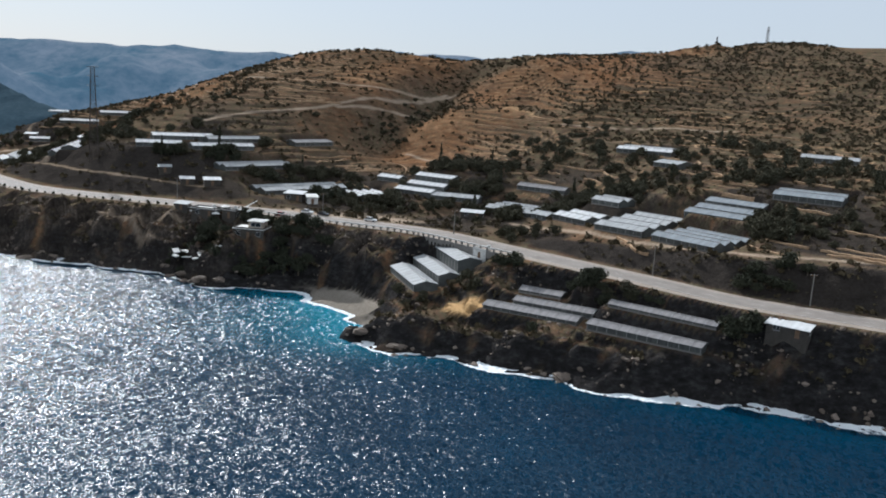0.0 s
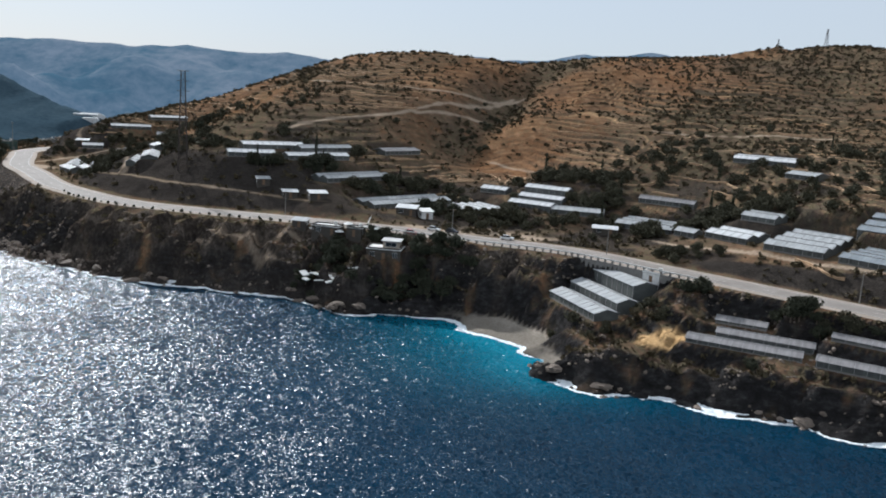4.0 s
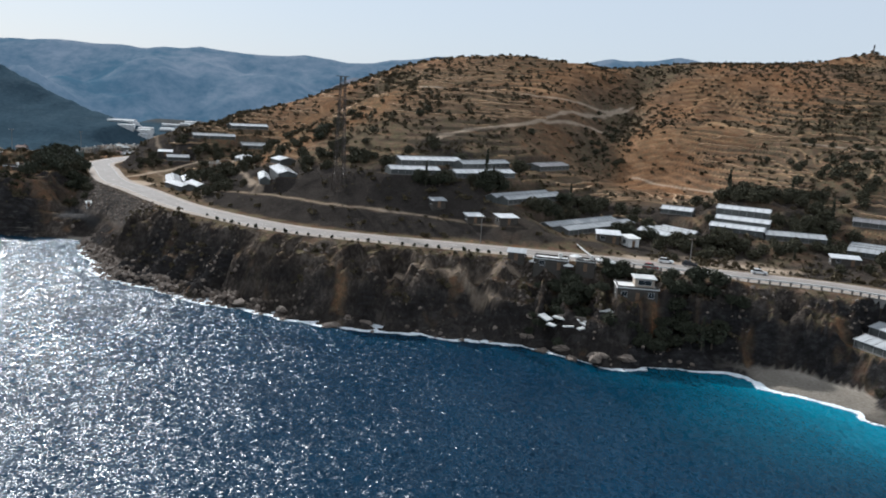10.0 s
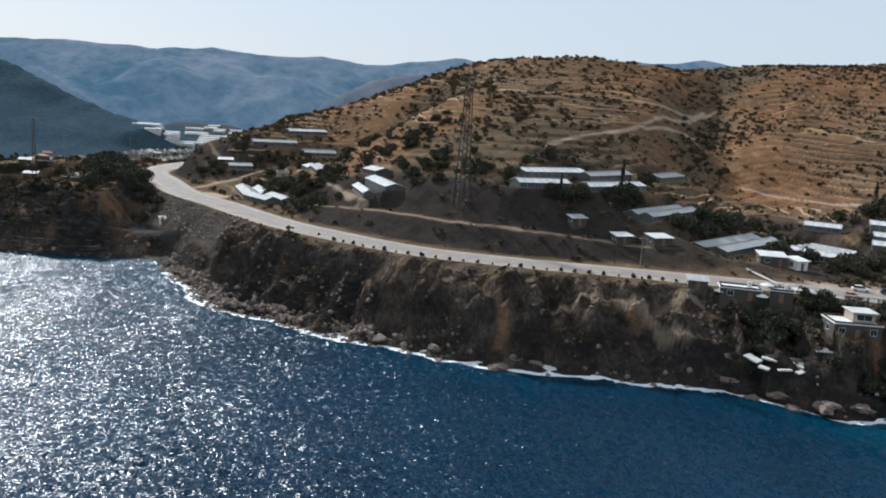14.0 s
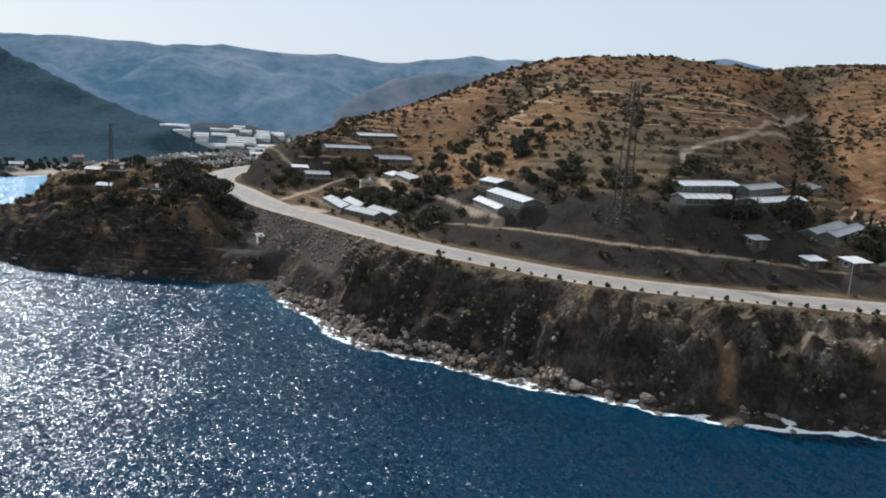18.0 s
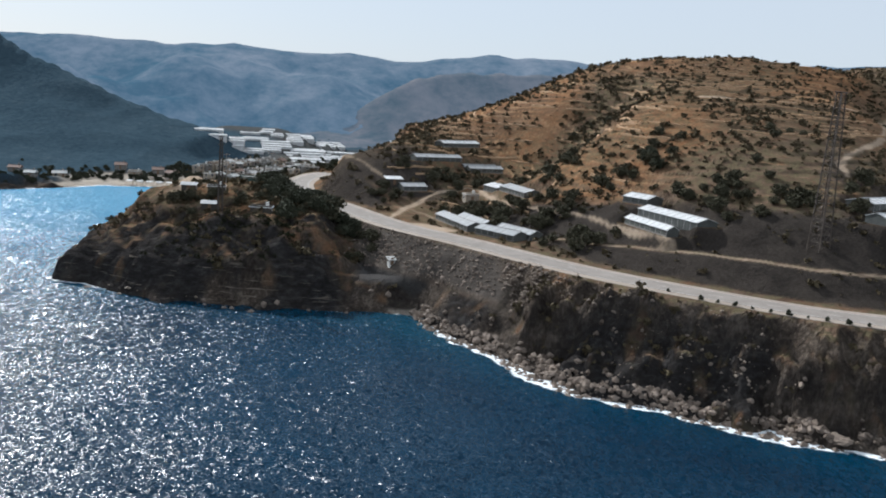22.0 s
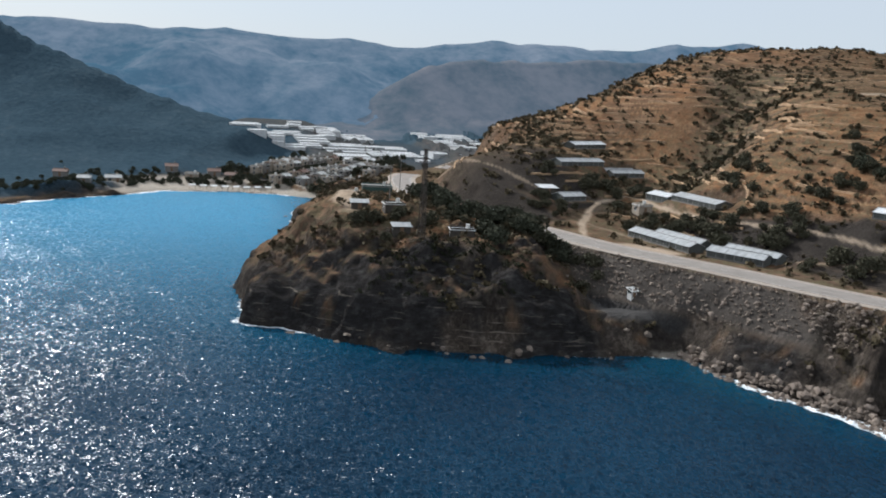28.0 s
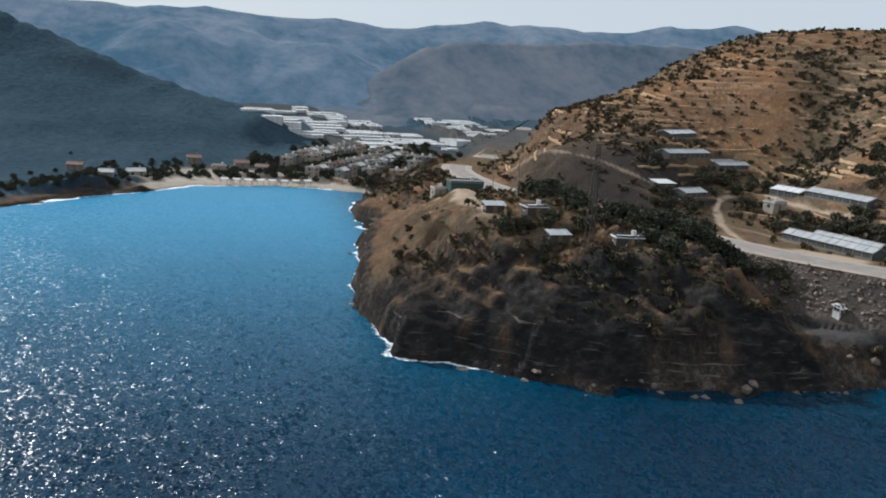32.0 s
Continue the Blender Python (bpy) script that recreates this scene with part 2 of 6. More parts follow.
def land(x, y):
    """Height of the ground and its surface weights."""
    x, y = np.asarray(x, float), np.asarray(y, float)
    ds = shore_distance(x, y) + wobble(x, y)
    dr, side, place = along(x, y, ROAD)
    rz = np.interp(place, range(len(ROAD_Z)), ROAD_Z)
    e = dr * -side
    half = 6.5
    # inland of the road
    up = 18 + 0.05 * np.clip(e, 0, 300)
    for hx, hy, r, h in HILLS:
        up = up + h * np.exp(-((x - hx) ** 2 + (y - hy) ** 2) / (2 * r * r))
    for hx, hy, h in SWELLS:
        up = up + h * np.exp(-((x - hx) ** 2 + (y - hy) ** 2) / (2 * 19.0 * 19.0))
    fade = step(860, 640, y) * step(900, 500, np.abs(x))
    valley = 0.15 + 0.85 * step(3, 30, ds) + 0.028 * np.clip(ds, 0, 400) + 5 * step(-300, -190, x) * step(80, 260, ds) + (0.085 * np.clip(y - 690, 0, 155) - 0.12 * np.clip(y - 850, 0, 130)) * step(-385, -335, x)
    up = up * fade + valley * (1 - fade)
    # long natural relief and old field terraces
    rough_h = 1.6 * fnoise(x, y, 60, 4, 2) * step(25, 70, e)
    up = up + rough_h
    lowland = step(30, 70, x) * step(430, 380, y)
    terr = step(30 - 16 * lowland, 60 - 30 * lowland, e) * fade * (1 - 0.85 * np.exp(-(along(x, y, GULLY)[0] / 45) ** 2)) * (0.55 + 0.45 * step(0.6, 0.1, fnoise(x, y, 110, 2, 31)))
    tread = 2.4 - 1.15 * lowland
    ph = up / tread + 1.1 * fnoise(x, y, 55, 3, 8)
    fr = ph - np.floor(ph)
    up = up + terr * tread * 0.62 * step(-0.45, 0.3, fnoise(x, y, 30, 2, 37)) * (step(0.76, 0.99, fr) - fr)
    for sp in (SPUR,):
        d, _, pl = along(x, y, [(a, b) for a, b, _ in sp])
        z = np.interp(pl, range(len(sp)), [c for _, _, c in sp])
        up = smax(up, z - 0.46 * d + 1.2 * fnoise(x, y, 25, 3, 4), 4.0)
    d, _, pl = along(x, y, GULLY)
    up = up - np.interp(pl, [0, 1, 2, 3], [5, 12, 11, 3]) * np.exp(-(d / 17) ** 2)
    d, _, pl = along(x, y, RAVINE)
    up = up - np.interp(pl, [0, 1, 2, 3, 4], [1, 7, 11, 10, 1]) * np.exp(-(d / 16) ** 2)
    we = e + 1.4 * fnoise(x, y, 9, 3, 12)
    cut = step(-78, -96, x) * step(-236, -214, x)
    sharp = step(440, 470, y) * step(-200, -225, x)
    gentle = step(515, 565, y) * step(-190, -215, x)
    plain = step(half + 1.0, half + 12, we) * (1 - sharp) + sharp * ((1 - gentle) * step(half + 0.8, half + 12, we) + gentle * step(half + 2, half + 70, we))
    benched = 0.52 * step(half + 1.5, half + 15, we) + 0.48 * step(half + 16.2, half + 31, we)
    bank = plain * (1 - cut) + benched * cut
    bench = 0.45 * cut * step(half + 14.5, half + 15.0, we) * step(half + 16.6, half + 16.1, we)
    inland = rz + (up - rz) * bank
    # between the road and the sea
    span = np.maximum(ds, 0) + np.maximum(-e - half - 0.6, 0) + 1e-6
    t = np.clip(np.maximum(ds, 0) / span, 0, 1)
    run = np.interp(place, range(len(ROAD_RUN)), ROAD_RUN)
    butt = fnoise(run, ds * 0.35, 34, 3, 51)
    shelf = 2.0 + 2.6 * np.clip(fnoise(run, ds * 0.2, 17, 2, 52), 0, 1) + 3.0 * step(-160, -175, x) * step(-232, -220, x)
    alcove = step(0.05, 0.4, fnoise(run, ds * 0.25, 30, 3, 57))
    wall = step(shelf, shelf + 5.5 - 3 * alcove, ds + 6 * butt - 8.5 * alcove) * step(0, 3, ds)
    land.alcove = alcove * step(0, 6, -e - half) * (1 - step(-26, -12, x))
    face = 0.50 + 0.15 * np.clip(butt + 0.2, -0.5, 0.8) + 0.25 * alcove
    cliff = rz * (0.055 * step(0, 1.5, ds) * (1 - t) + face * wall * (1 - t) + t ** (0.9 + 0.5 * face * (1 - t)))
    flat = step(-26, -12, x) * step(240, 120, x)
    low = 7.5 * step(0.5, 7, ds + 2 * butt) + (rz - 7.5) * step(0.3, 1.0, t) ** 1.1
    sea_side = cliff * (1 - flat) + low * flat
    crag = fnoise(x, y, 7, 4, 3, 0.65) * 2.2 * step(-1, 3, ds) * step(0, 8, -e - half) * (1 - 0.5 * flat)
    ribs = 5.5 * np.abs(fnoise(run, ds * 0.1, 8, 3, 44, 0.6)) * (1 - 0.6 * alcove) * step(0.06, 0.3, t) * step(1.0, 0.7, t) * (1 - 0.6 * flat)
    sea_side = sea_side + crag - ribs
    # headland west of the road
    head = step(-243, -256, x) * step(300, 340, y) * step(575, 520, y)
    top = 21.8 + 1.2 * fnoise(x, y, 22, 3, 9) - 6.5 * step(448, 500, y)
    front = step(434, 406, y) * step(-330, -318, x)
    ledge = 3 + 3 * np.clip(fnoise(x, y, 15, 2, 53), 0, 1)
    bluff = 0.05 * step(0, 1, ds) + 0.25 * step(ledge - 1.5, ledge + 3, ds + 2.5 * fnoise(x, y, 18, 3, 54)) + 0.5 * np.clip((ds - 4 + 3 * fnoise(x, y, 13, 3, 59)) / 23, 0, 1) + 0.2 * step(24, 62, ds)
    hl = top * (front * bluff + (1 - front) * (0.2 * step(0, 2.5, ds) + 0.8 * step(-6, 27, ds) ** 1.1)) + crag * (0.35 + 0.15 * front)
    sea_side = sea_side * (1 - head) + head * (sea_side + (hl - sea_side) * step(half + 2, half + 12 + 12 * step(410, 396, y), -e))
    # the rubble fill below the bend of the road, with a bench at its foot
    fill = step(-252, -244, x) * step(-203, -214, x) * step(330, 350, y)
    toe = np.minimum(6.8 + 0.6 * fnoise(x, y, 9, 2, 58), 0.6 * np.maximum(ds, 0) + 0.5 + 3.4 * np.exp(-(((x + 228) / 7) ** 2 + ((y - 371.5) / 4.5) ** 2)))
    scree = np.maximum(rz - 0.3 - 0.95 * np.maximum(-e - half - 0.6, 0), toe + 0.25 * crag)
    sea_side = sea_side * (1 - fill) + fill * scree
    # bedding of the rock: level ledges on the bare faces
    bed = sea_side / 3.1 + 0.08 * x + 0.5 * fnoise(x, y, 16, 2, 55)
    bf = bed - np.floor(bed)
    sea_side = sea_side + 1.5 * step(1, 4, ds) * step(3, 9, -e - half) * (1 - step(15, 19, sea_side)) * (1 - fill) * (step(0.55, 1.0, bf) - bf)
    # pebble beaches
    beach = np.exp(-((x + 28) ** 2 + (y - 240) ** 2) / (2 * 8.5 ** 2)) + np.exp(-((x + 22) ** 2 + (y - 231) ** 2) / (2 * 6 ** 2)) + 0.8 * np.exp(-((x + 16) ** 2 + (y - 214) ** 2) / (2 * 4 ** 2)) + 0.9 * np.exp(-((x + 233) ** 2 + (y - 364.5) ** 2) / (2 * 5 ** 2))
    beach = beach + step(-296, -302, x) * step(-400, -380, x) * step(580, 590, y) * step(36, 26, ds)
    beach = np.clip(1.5 * beach, 0, 1)
    sea_side = sea_side * (1 - beach * step(17, 11, ds)) + beach * step(17, 11, ds) * 0.1 * ds
    h = np.where(e > 0, inland, sea_side)
    land.phase = fr
    h = level(x, y, h)
    roadw = step(half + 0.8, half, dr)
    h = h * (1 - roadw) + (rz - 0.05) * roadw
    # west shore of the bay and the valley floor
    west = step(-345, -380, x) * step(560, 640, y + 0.25 * (x + 400)) + step(-380, -440, x)
    west = np.clip(west + step(590, 640, y) * step(-262, -300, x), 0, 1)
    h = h * (1 - west) + west * (0.06 * np.clip(ds, 0, 8) + valley)
    # mountains
    for spine, width in RIDGES:
        d, sd, pl = along(x, y, [(a, b) for a, b, _ in spine])
        d = np.where(sd < 0, d * 2.4, d)
        z = np.interp(pl, range(len(spine)), [c for _, _, c in spine])
        gul = 1 + 0.07 * fnoise(x, y, 130, 4, 21)
        m = z * np.clip(1 - d / width * gul, 0, 1) ** 1.25 + 3 * fnoise(x, y, 45, 3, 14) * step(0.02, 0.3, 1 - d / width)
        h = np.where(ds > 0, h + (smax(h, np.where(d < width * 1.6, m, -5), 6.0) - h) * step(4, 70, ds), h)
    # sea bed
    h = np.where(ds < 0.3, np.maximum(-14, ds * 0.35 - 0.25), h)
    return h, ds, e, rz, t, flat, head, beach, terr, bench


# building plots: x and y of the near left corner, length, spans, width, heading, roof (white, pale, blue, dark)
TERRACE_HOUSES = [(62.0, 238.7, 20.5, 4, 21, -50, 'B'), (76.5, 258.6, 19.0, 3, 21, -43, 'B'), (104.0, 259.8, 20.0, 2, 16, -31, 'B'), (48.2, 255.0, 16.5, 4, 30, -42, 'P'),
    (17.1, 306.0, 20.0, 3, 16, -34, 'P'), (32.0, 287.0, 7.0, 1, 6, -45, 'P'), (37.9, 275.0, 14.0, 2, 14, -50, 'W'), (52.0, 284.0, 11.0, 2, 10, -45, 'P'),
    (73.2, 354.1, 23.0, 2, 17, -28, 'W'), (81.9, 324.1, 11.0, 1, 11, -50, 'P'), (30.2, 328.3, 20.5, 1, 5, -33, 'D'), (135.0, 316.0, 20.0, 1, 8, -28, 'P')]
HILL_HOUSES = [(-10.6, 342.7, 17.5, 1, 6.5, -29, 'W'), (-13.8, 335.2, 17.5, 1, 6.5, -31, 'W'), (-18.2, 328.0, 17.0, 1, 6.5, -31, 'W'), (-3.4, 318.2, 18.4, 1, 7, -14, 'P'),
    (-39.9, 335.1, 14.0, 4, 16, -55, 'W'), (-27.0, 352.0, 11.0, 1, 6, -30, 'W'), (-67.0, 317.0, 38.0, 2, 13, 42, 'P'), (-85.1, 328.3, 31.0, 2, 9.5, 45, 'P'),
    (-120.0, 346.5, 24.5, 1, 7.5, 27, 'W'), (-123.3, 336.0, 17.5, 1, 6, 19, 'W'), (-101.5, 339.5, 26.0, 1, 6, 33, 'W'), (-98.5, 351.5, 25.0, 1, 5, 42, 'P'), (-66.7, 378.5, 22.0, 1, 8, 48, 'D')]
WEST_HOUSES = [(-221.4, 484.5, 20.5, 1, 6, 20, 'P'), (-198.5, 490.5, 15.0, 2, 10, 16, 'P'), (-207.7, 508.8, 21.0, 1, 6, 33, 'W'), (-227.9, 461.5, 10.0, 1, 6, 20, 'P'),
    (-197.2, 464.2, 10.0, 1, 8, -71, 'W'), (-193.2, 453.5, 20.5, 1, 7.5, -77, 'P'), (-219.5, 427.0, 25.0, 1, 5.5, -74, 'P'), (-212.5, 424.5, 18.0, 1, 4.5, -72, 'P'),
    (-211.5, 396.0, 15.0, 1, 6, -52, 'P'), (-204.5, 399.5, 15.0, 1, 5, -60, 'P'), (-168.5, 379.0, 25.5, 1, 6.5, -75, 'W'), (-172.6, 377.5, 21.0, 1, 3.6, -79, 'W'), (-169.6, 389.0, 9.0, 1, 7, -60, 'W')]
NET_HOUSES = [(12.5, 206.5, 25.0, 1, 6, -27, 'D'), (37.0, 193.5, 27.7, 1, 5.5, -33, 'D'), (20.5, 209.5, 21.4, 1, 5.5, -27, 'D'), (22.5, 216.0, 11.7, 1, 5, -27, 'D'),
    (43.0, 199.8, 27.0, 1, 4, -36, 'D')]
COVE_HOUSES = [(-13.5, 244.6, 24.0, 1, 7.0, -71, 'P'), (-7.0, 250.0, 24.5, 1, 6.6, -71, 'P'), (-0.6, 252.4, 21.0, 1, 7.5, -71, 'P')]
COVE_Z = [8.4, 9.1, 9.8]
VALLEY = [(-347, 738, 18, 40), (-324, 808, 14, 8), (-309, 827, 9, 9), (-310, 816, 9, 9), (-301, 806, 9, 12), (-319, 783, 17, 11), (-292, 799, 15, 34), (-284, 846, 14, 26), (-267, 842, 22, 30),
          (-336, 729, 11, 8), (-329, 734, 15, 18), (-321, 730, 7, 7), (-314, 731, 13, 13), (-304, 762, 20, 22), (-302, 746, 12, 12), (-284, 762, 24, 16), (-290, 748, 34, 11), (-279, 700, 19, 34), (-260, 742, 18, 18), (-242, 790, 15, 20), (-241, 738, 17, 28),
          (-198, 880, 12, 34), (-179, 864, 22, 34), (-196, 824, 13, 22), (-216, 746, 19, 24), (-188, 787, 12, 26), (-169, 816, 12, 15), (-231, 714, 7, 8), (-260, 786, 16, 24)]
for table in (TERRACE_HOUSES, HILL_HOUSES, WEST_HOUSES, NET_HOUSES, COVE_HOUSES):
    pads_before = len(PADS)
    for x, y, length, spans, width, yaw, _ in table:
        c, s = math.cos(radians(yaw)), math.sin(radians(yaw))
        for k in range(spans):
            u, v, w = length / 2, (k + 0.5) * width / spans, width / spans
            px, py = x + c * u - s * v, y + s * u + c * v
            qx, qy = px + s * w * 0.36, py - c * w * 0.36
            z = COVE_Z[len(PADS) - pads_before] if table is COVE_HOUSES else float(land(np.array([qx]), np.array([qy]))[0][0])
            PADS.append((px, py, yaw, length / 2 + 0.6, w / 2, z))



def spaced(parts):
    out = []
    for a, b, s in parts:
        out += list(np.arange(a, b, s))
    return np.array(out)


def growing(a, sign, first, far, k=1.22):
    out, s = [], first
    while abs(a) < far:
        a += sign * s
        s *= k
        out.append(a)
    return out


GX = np.array(growing(-560, -1, 8, 4200)[::-1] + list(spaced([(-560, -345, 3.0), (-345, -60, 0.85), (-60, 135, 1.1), (135, 330, 2.6)])) + growing(330, 1, 6, 4200))
GY = np.array(growing(140, -1, 8, 2500)[::-1] + list(spaced([(140, 400, 0.9), (400, 480, 1.1), (480, 660, 1.6), (660, 1500, 7.0)])) + growing(1500, 1, 20, 4500))


def sheet(name, xs, ys, z, attrs, mat):
    """One sheet over a rectangular net, with point attributes."""
    nx, ny = len(xs), len(ys)
    X, Y = np.meshgrid(xs, ys)
    me = bpy.data.meshes.new(name)
    me.vertices.add(nx * ny)
    me.vertices.foreach_set("co", np.stack([X, Y, z], -1).astype(np.float32).ravel())
    i = (np.arange(ny - 1)[:, None] * nx + np.arange(nx - 1)).ravel()
    quads = np.stack([i, i + 1, i + nx + 1, i + nx], 1).astype(np.int32)
    me.loops.add(quads.size)
    me.loops.foreach_set("vertex_index", quads.ravel())
    me.polygons.add(len(quads))
    me.polygons.foreach_set("loop_start", np.arange(0, quads.size, 4, dtype=np.int32))
    me.update(calc_edges=True)
    me.polygons.foreach_set("use_smooth", np.ones(len(quads), bool))
    for key, v in attrs.items():
        a = me.attributes.new(key, "FLOAT", "POINT")
        a.data.foreach_set("value", np.ascontiguousarray(v, dtype=np.float32).ravel())
    me.materials.append(mat)
    return new(name, me)


def ground_material():
    m = Mat("dry_hillside", 1.0, spec=0.0)
    mid, fine = m.noise(0.16, 5, 0.65), m.noise(1.4, 4, 0.7)
    spots, patch = m.noise(0.42, 4, 0.65), m.noise(0.05, 4, 0.6)
    soil = m.ramp(mid, [(0.3, (0.06, 0.042, 0.031)), (0.5, (0.115, 0.078, 0.054)), (0.7, (0.21, 0.145, 0.10))])
    grass = m.ramp(m.mix(0.5, fine, mid), [(0.36, (0.115, 0.058, 0.029)), (0.5, (0.21, 0.112, 0.057)), (0.66, (0.36, 0.215, 0.12))])
    dry = m.math("MULTIPLY", m.attr("dry"), m.ramp(patch, [(0.3, 0.35), (0.55, 1.0)]))
    c = m.mix(dry, soil, grass)
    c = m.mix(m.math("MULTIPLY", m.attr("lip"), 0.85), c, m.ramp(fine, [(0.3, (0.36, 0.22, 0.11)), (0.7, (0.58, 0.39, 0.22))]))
    # riser stone, its colour deepened to paint in the terraces' shadow bands
    c = m.mix(m.math("MULTIPLY", m.attr("riser_shade"), 0.85), c, m.ramp(fine, [(0.3, (0.04, 0.034, 0.024)), (0.7, (0.12, 0.095, 0.068))]))
    scrub = m.ramp(spots, [(0.44, 0.0), (0.56, 1.0)])
    c = m.mix(m.math("MULTIPLY", scrub, m.attr("scrub")), c, m.ramp(fine, [(0.3, (0.07, 0.06, 0.037)), (0.7, (0.16, 0.128, 0.075))]))
    rock = m.ramp(m.mix(0.5, m.noise(0.7, 6, 0.75, stretch=(1.4, 1.4, 0.5)), m.noise(0.13, 4, 0.6)), [(0.38, (0.033, 0.027, 0.023)), (0.5, (0.098, 0.078, 0.062)), (0.63, (0.29, 0.235, 0.185))])
    slate_and_shade = m.ramp(m.noise(0.45, 6, 0.65, stretch=(0.8, 1.2, 1.6)), [(0.3, (0.024, 0.022, 0.021)), (0.52, (0.045, 0.042, 0.041)), (0.78, (0.115, 0.107, 0.101))])
    rock = m.mix(m.attr("slate_and_shade"), rock, slate_and_shade)
    vein = m.ramp(m.noise(1.0, 4, 0.6, stretch=(0.10, 0.10, 1.5)), [(0.60, 0.0), (0.68, 0.55)])
    rock = m.mix(m.math("MULTIPLY", vein, m.attr("ledge")), rock, (0.42, 0.35, 0.28))
    c = m.mix(m.attr("rock"), c, rock)
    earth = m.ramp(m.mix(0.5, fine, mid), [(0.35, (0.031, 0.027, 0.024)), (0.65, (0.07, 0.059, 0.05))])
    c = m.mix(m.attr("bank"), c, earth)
    c = m.mix(m.attr("bench"), c, m.ramp(fine, [(0.3, (0.05, 0.047, 0.045)), (0.7, (0.085, 0.08, 0.076))]))
    c = m.mix(m.attr("gravel"), c, m.ramp(m.mix(0.6, m.noise(2.2, 4, 0.8), mid), [(0.35, (0.045, 0.039, 0.034)), (0.6, (0.105, 0.09, 0.077)), (0.74, (0.27, 0.232, 0.195))]))
    # wooded slopes, with the blue of the distance haze put into their colour
    hazy_forest = m.ramp(m.mix(0.3, m.noise(0.3, 5, 0.8), m.noise(0.03, 4, 0.6)), [(0.36, (0.033, 0.055, 0.073)), (0.55, (0.054, 0.082, 0.103)), (0.7, (0.09, 0.112, 0.125))])
    c = m.mix(m.attr("hazy_forest"), c, hazy_forest)
    sand = m.ramp(fine, [(0.3, (0.30, 0.26, 0.21)), (0.7, (0.48, 0.42, 0.35))])
    c = m.mix(m.attr("sand"), c, sand)
    dust = m.ramp(m.mix(0.4, fine, mid), [(0.35, (0.30, 0.22, 0.15)), (0.65, (0.50, 0.40, 0.30))])
    c = m.mix(m.attr("track"), c, dust)
    c = m.mix(m.attr("straw"), c, m.ramp(fine, [(0.3, (0.46, 0.28, 0.12)), (0.7, (0.66, 0.44, 0.22))]))
    m.color(c)
    h = m.math("ADD", m.math("MULTIPLY", mid, 0.6), m.math("MULTIPLY", fine, 0.3))
    strata = m.noise(0.6, 6, 0.75, stretch=(1.5, 1.5, 0.5))
    h = m.math("ADD", h, m.math("MULTIPLY", m.math("MULTIPLY", strata, 2.6), m.math("MAXIMUM", m.attr("rock"), m.math("MULTIPLY", m.attr("bank"), 0.4))))
    h = m.math("ADD", h, m.math("MULTIPLY", m.math("MULTIPLY", m.noise(1.9, 5, 0.8, stretch=(1.3, 1.3, 0.6)), 0.9), m.attr("rock")))
    h = m.math("ADD", h, m.math("MULTIPLY", m.attr("hazy_forest"), m.math("MULTIPLY", m.noise(0.28, 3, 0.7), 1.1)))
    m.bump(h, 1.0, 0.9)
    return m.m


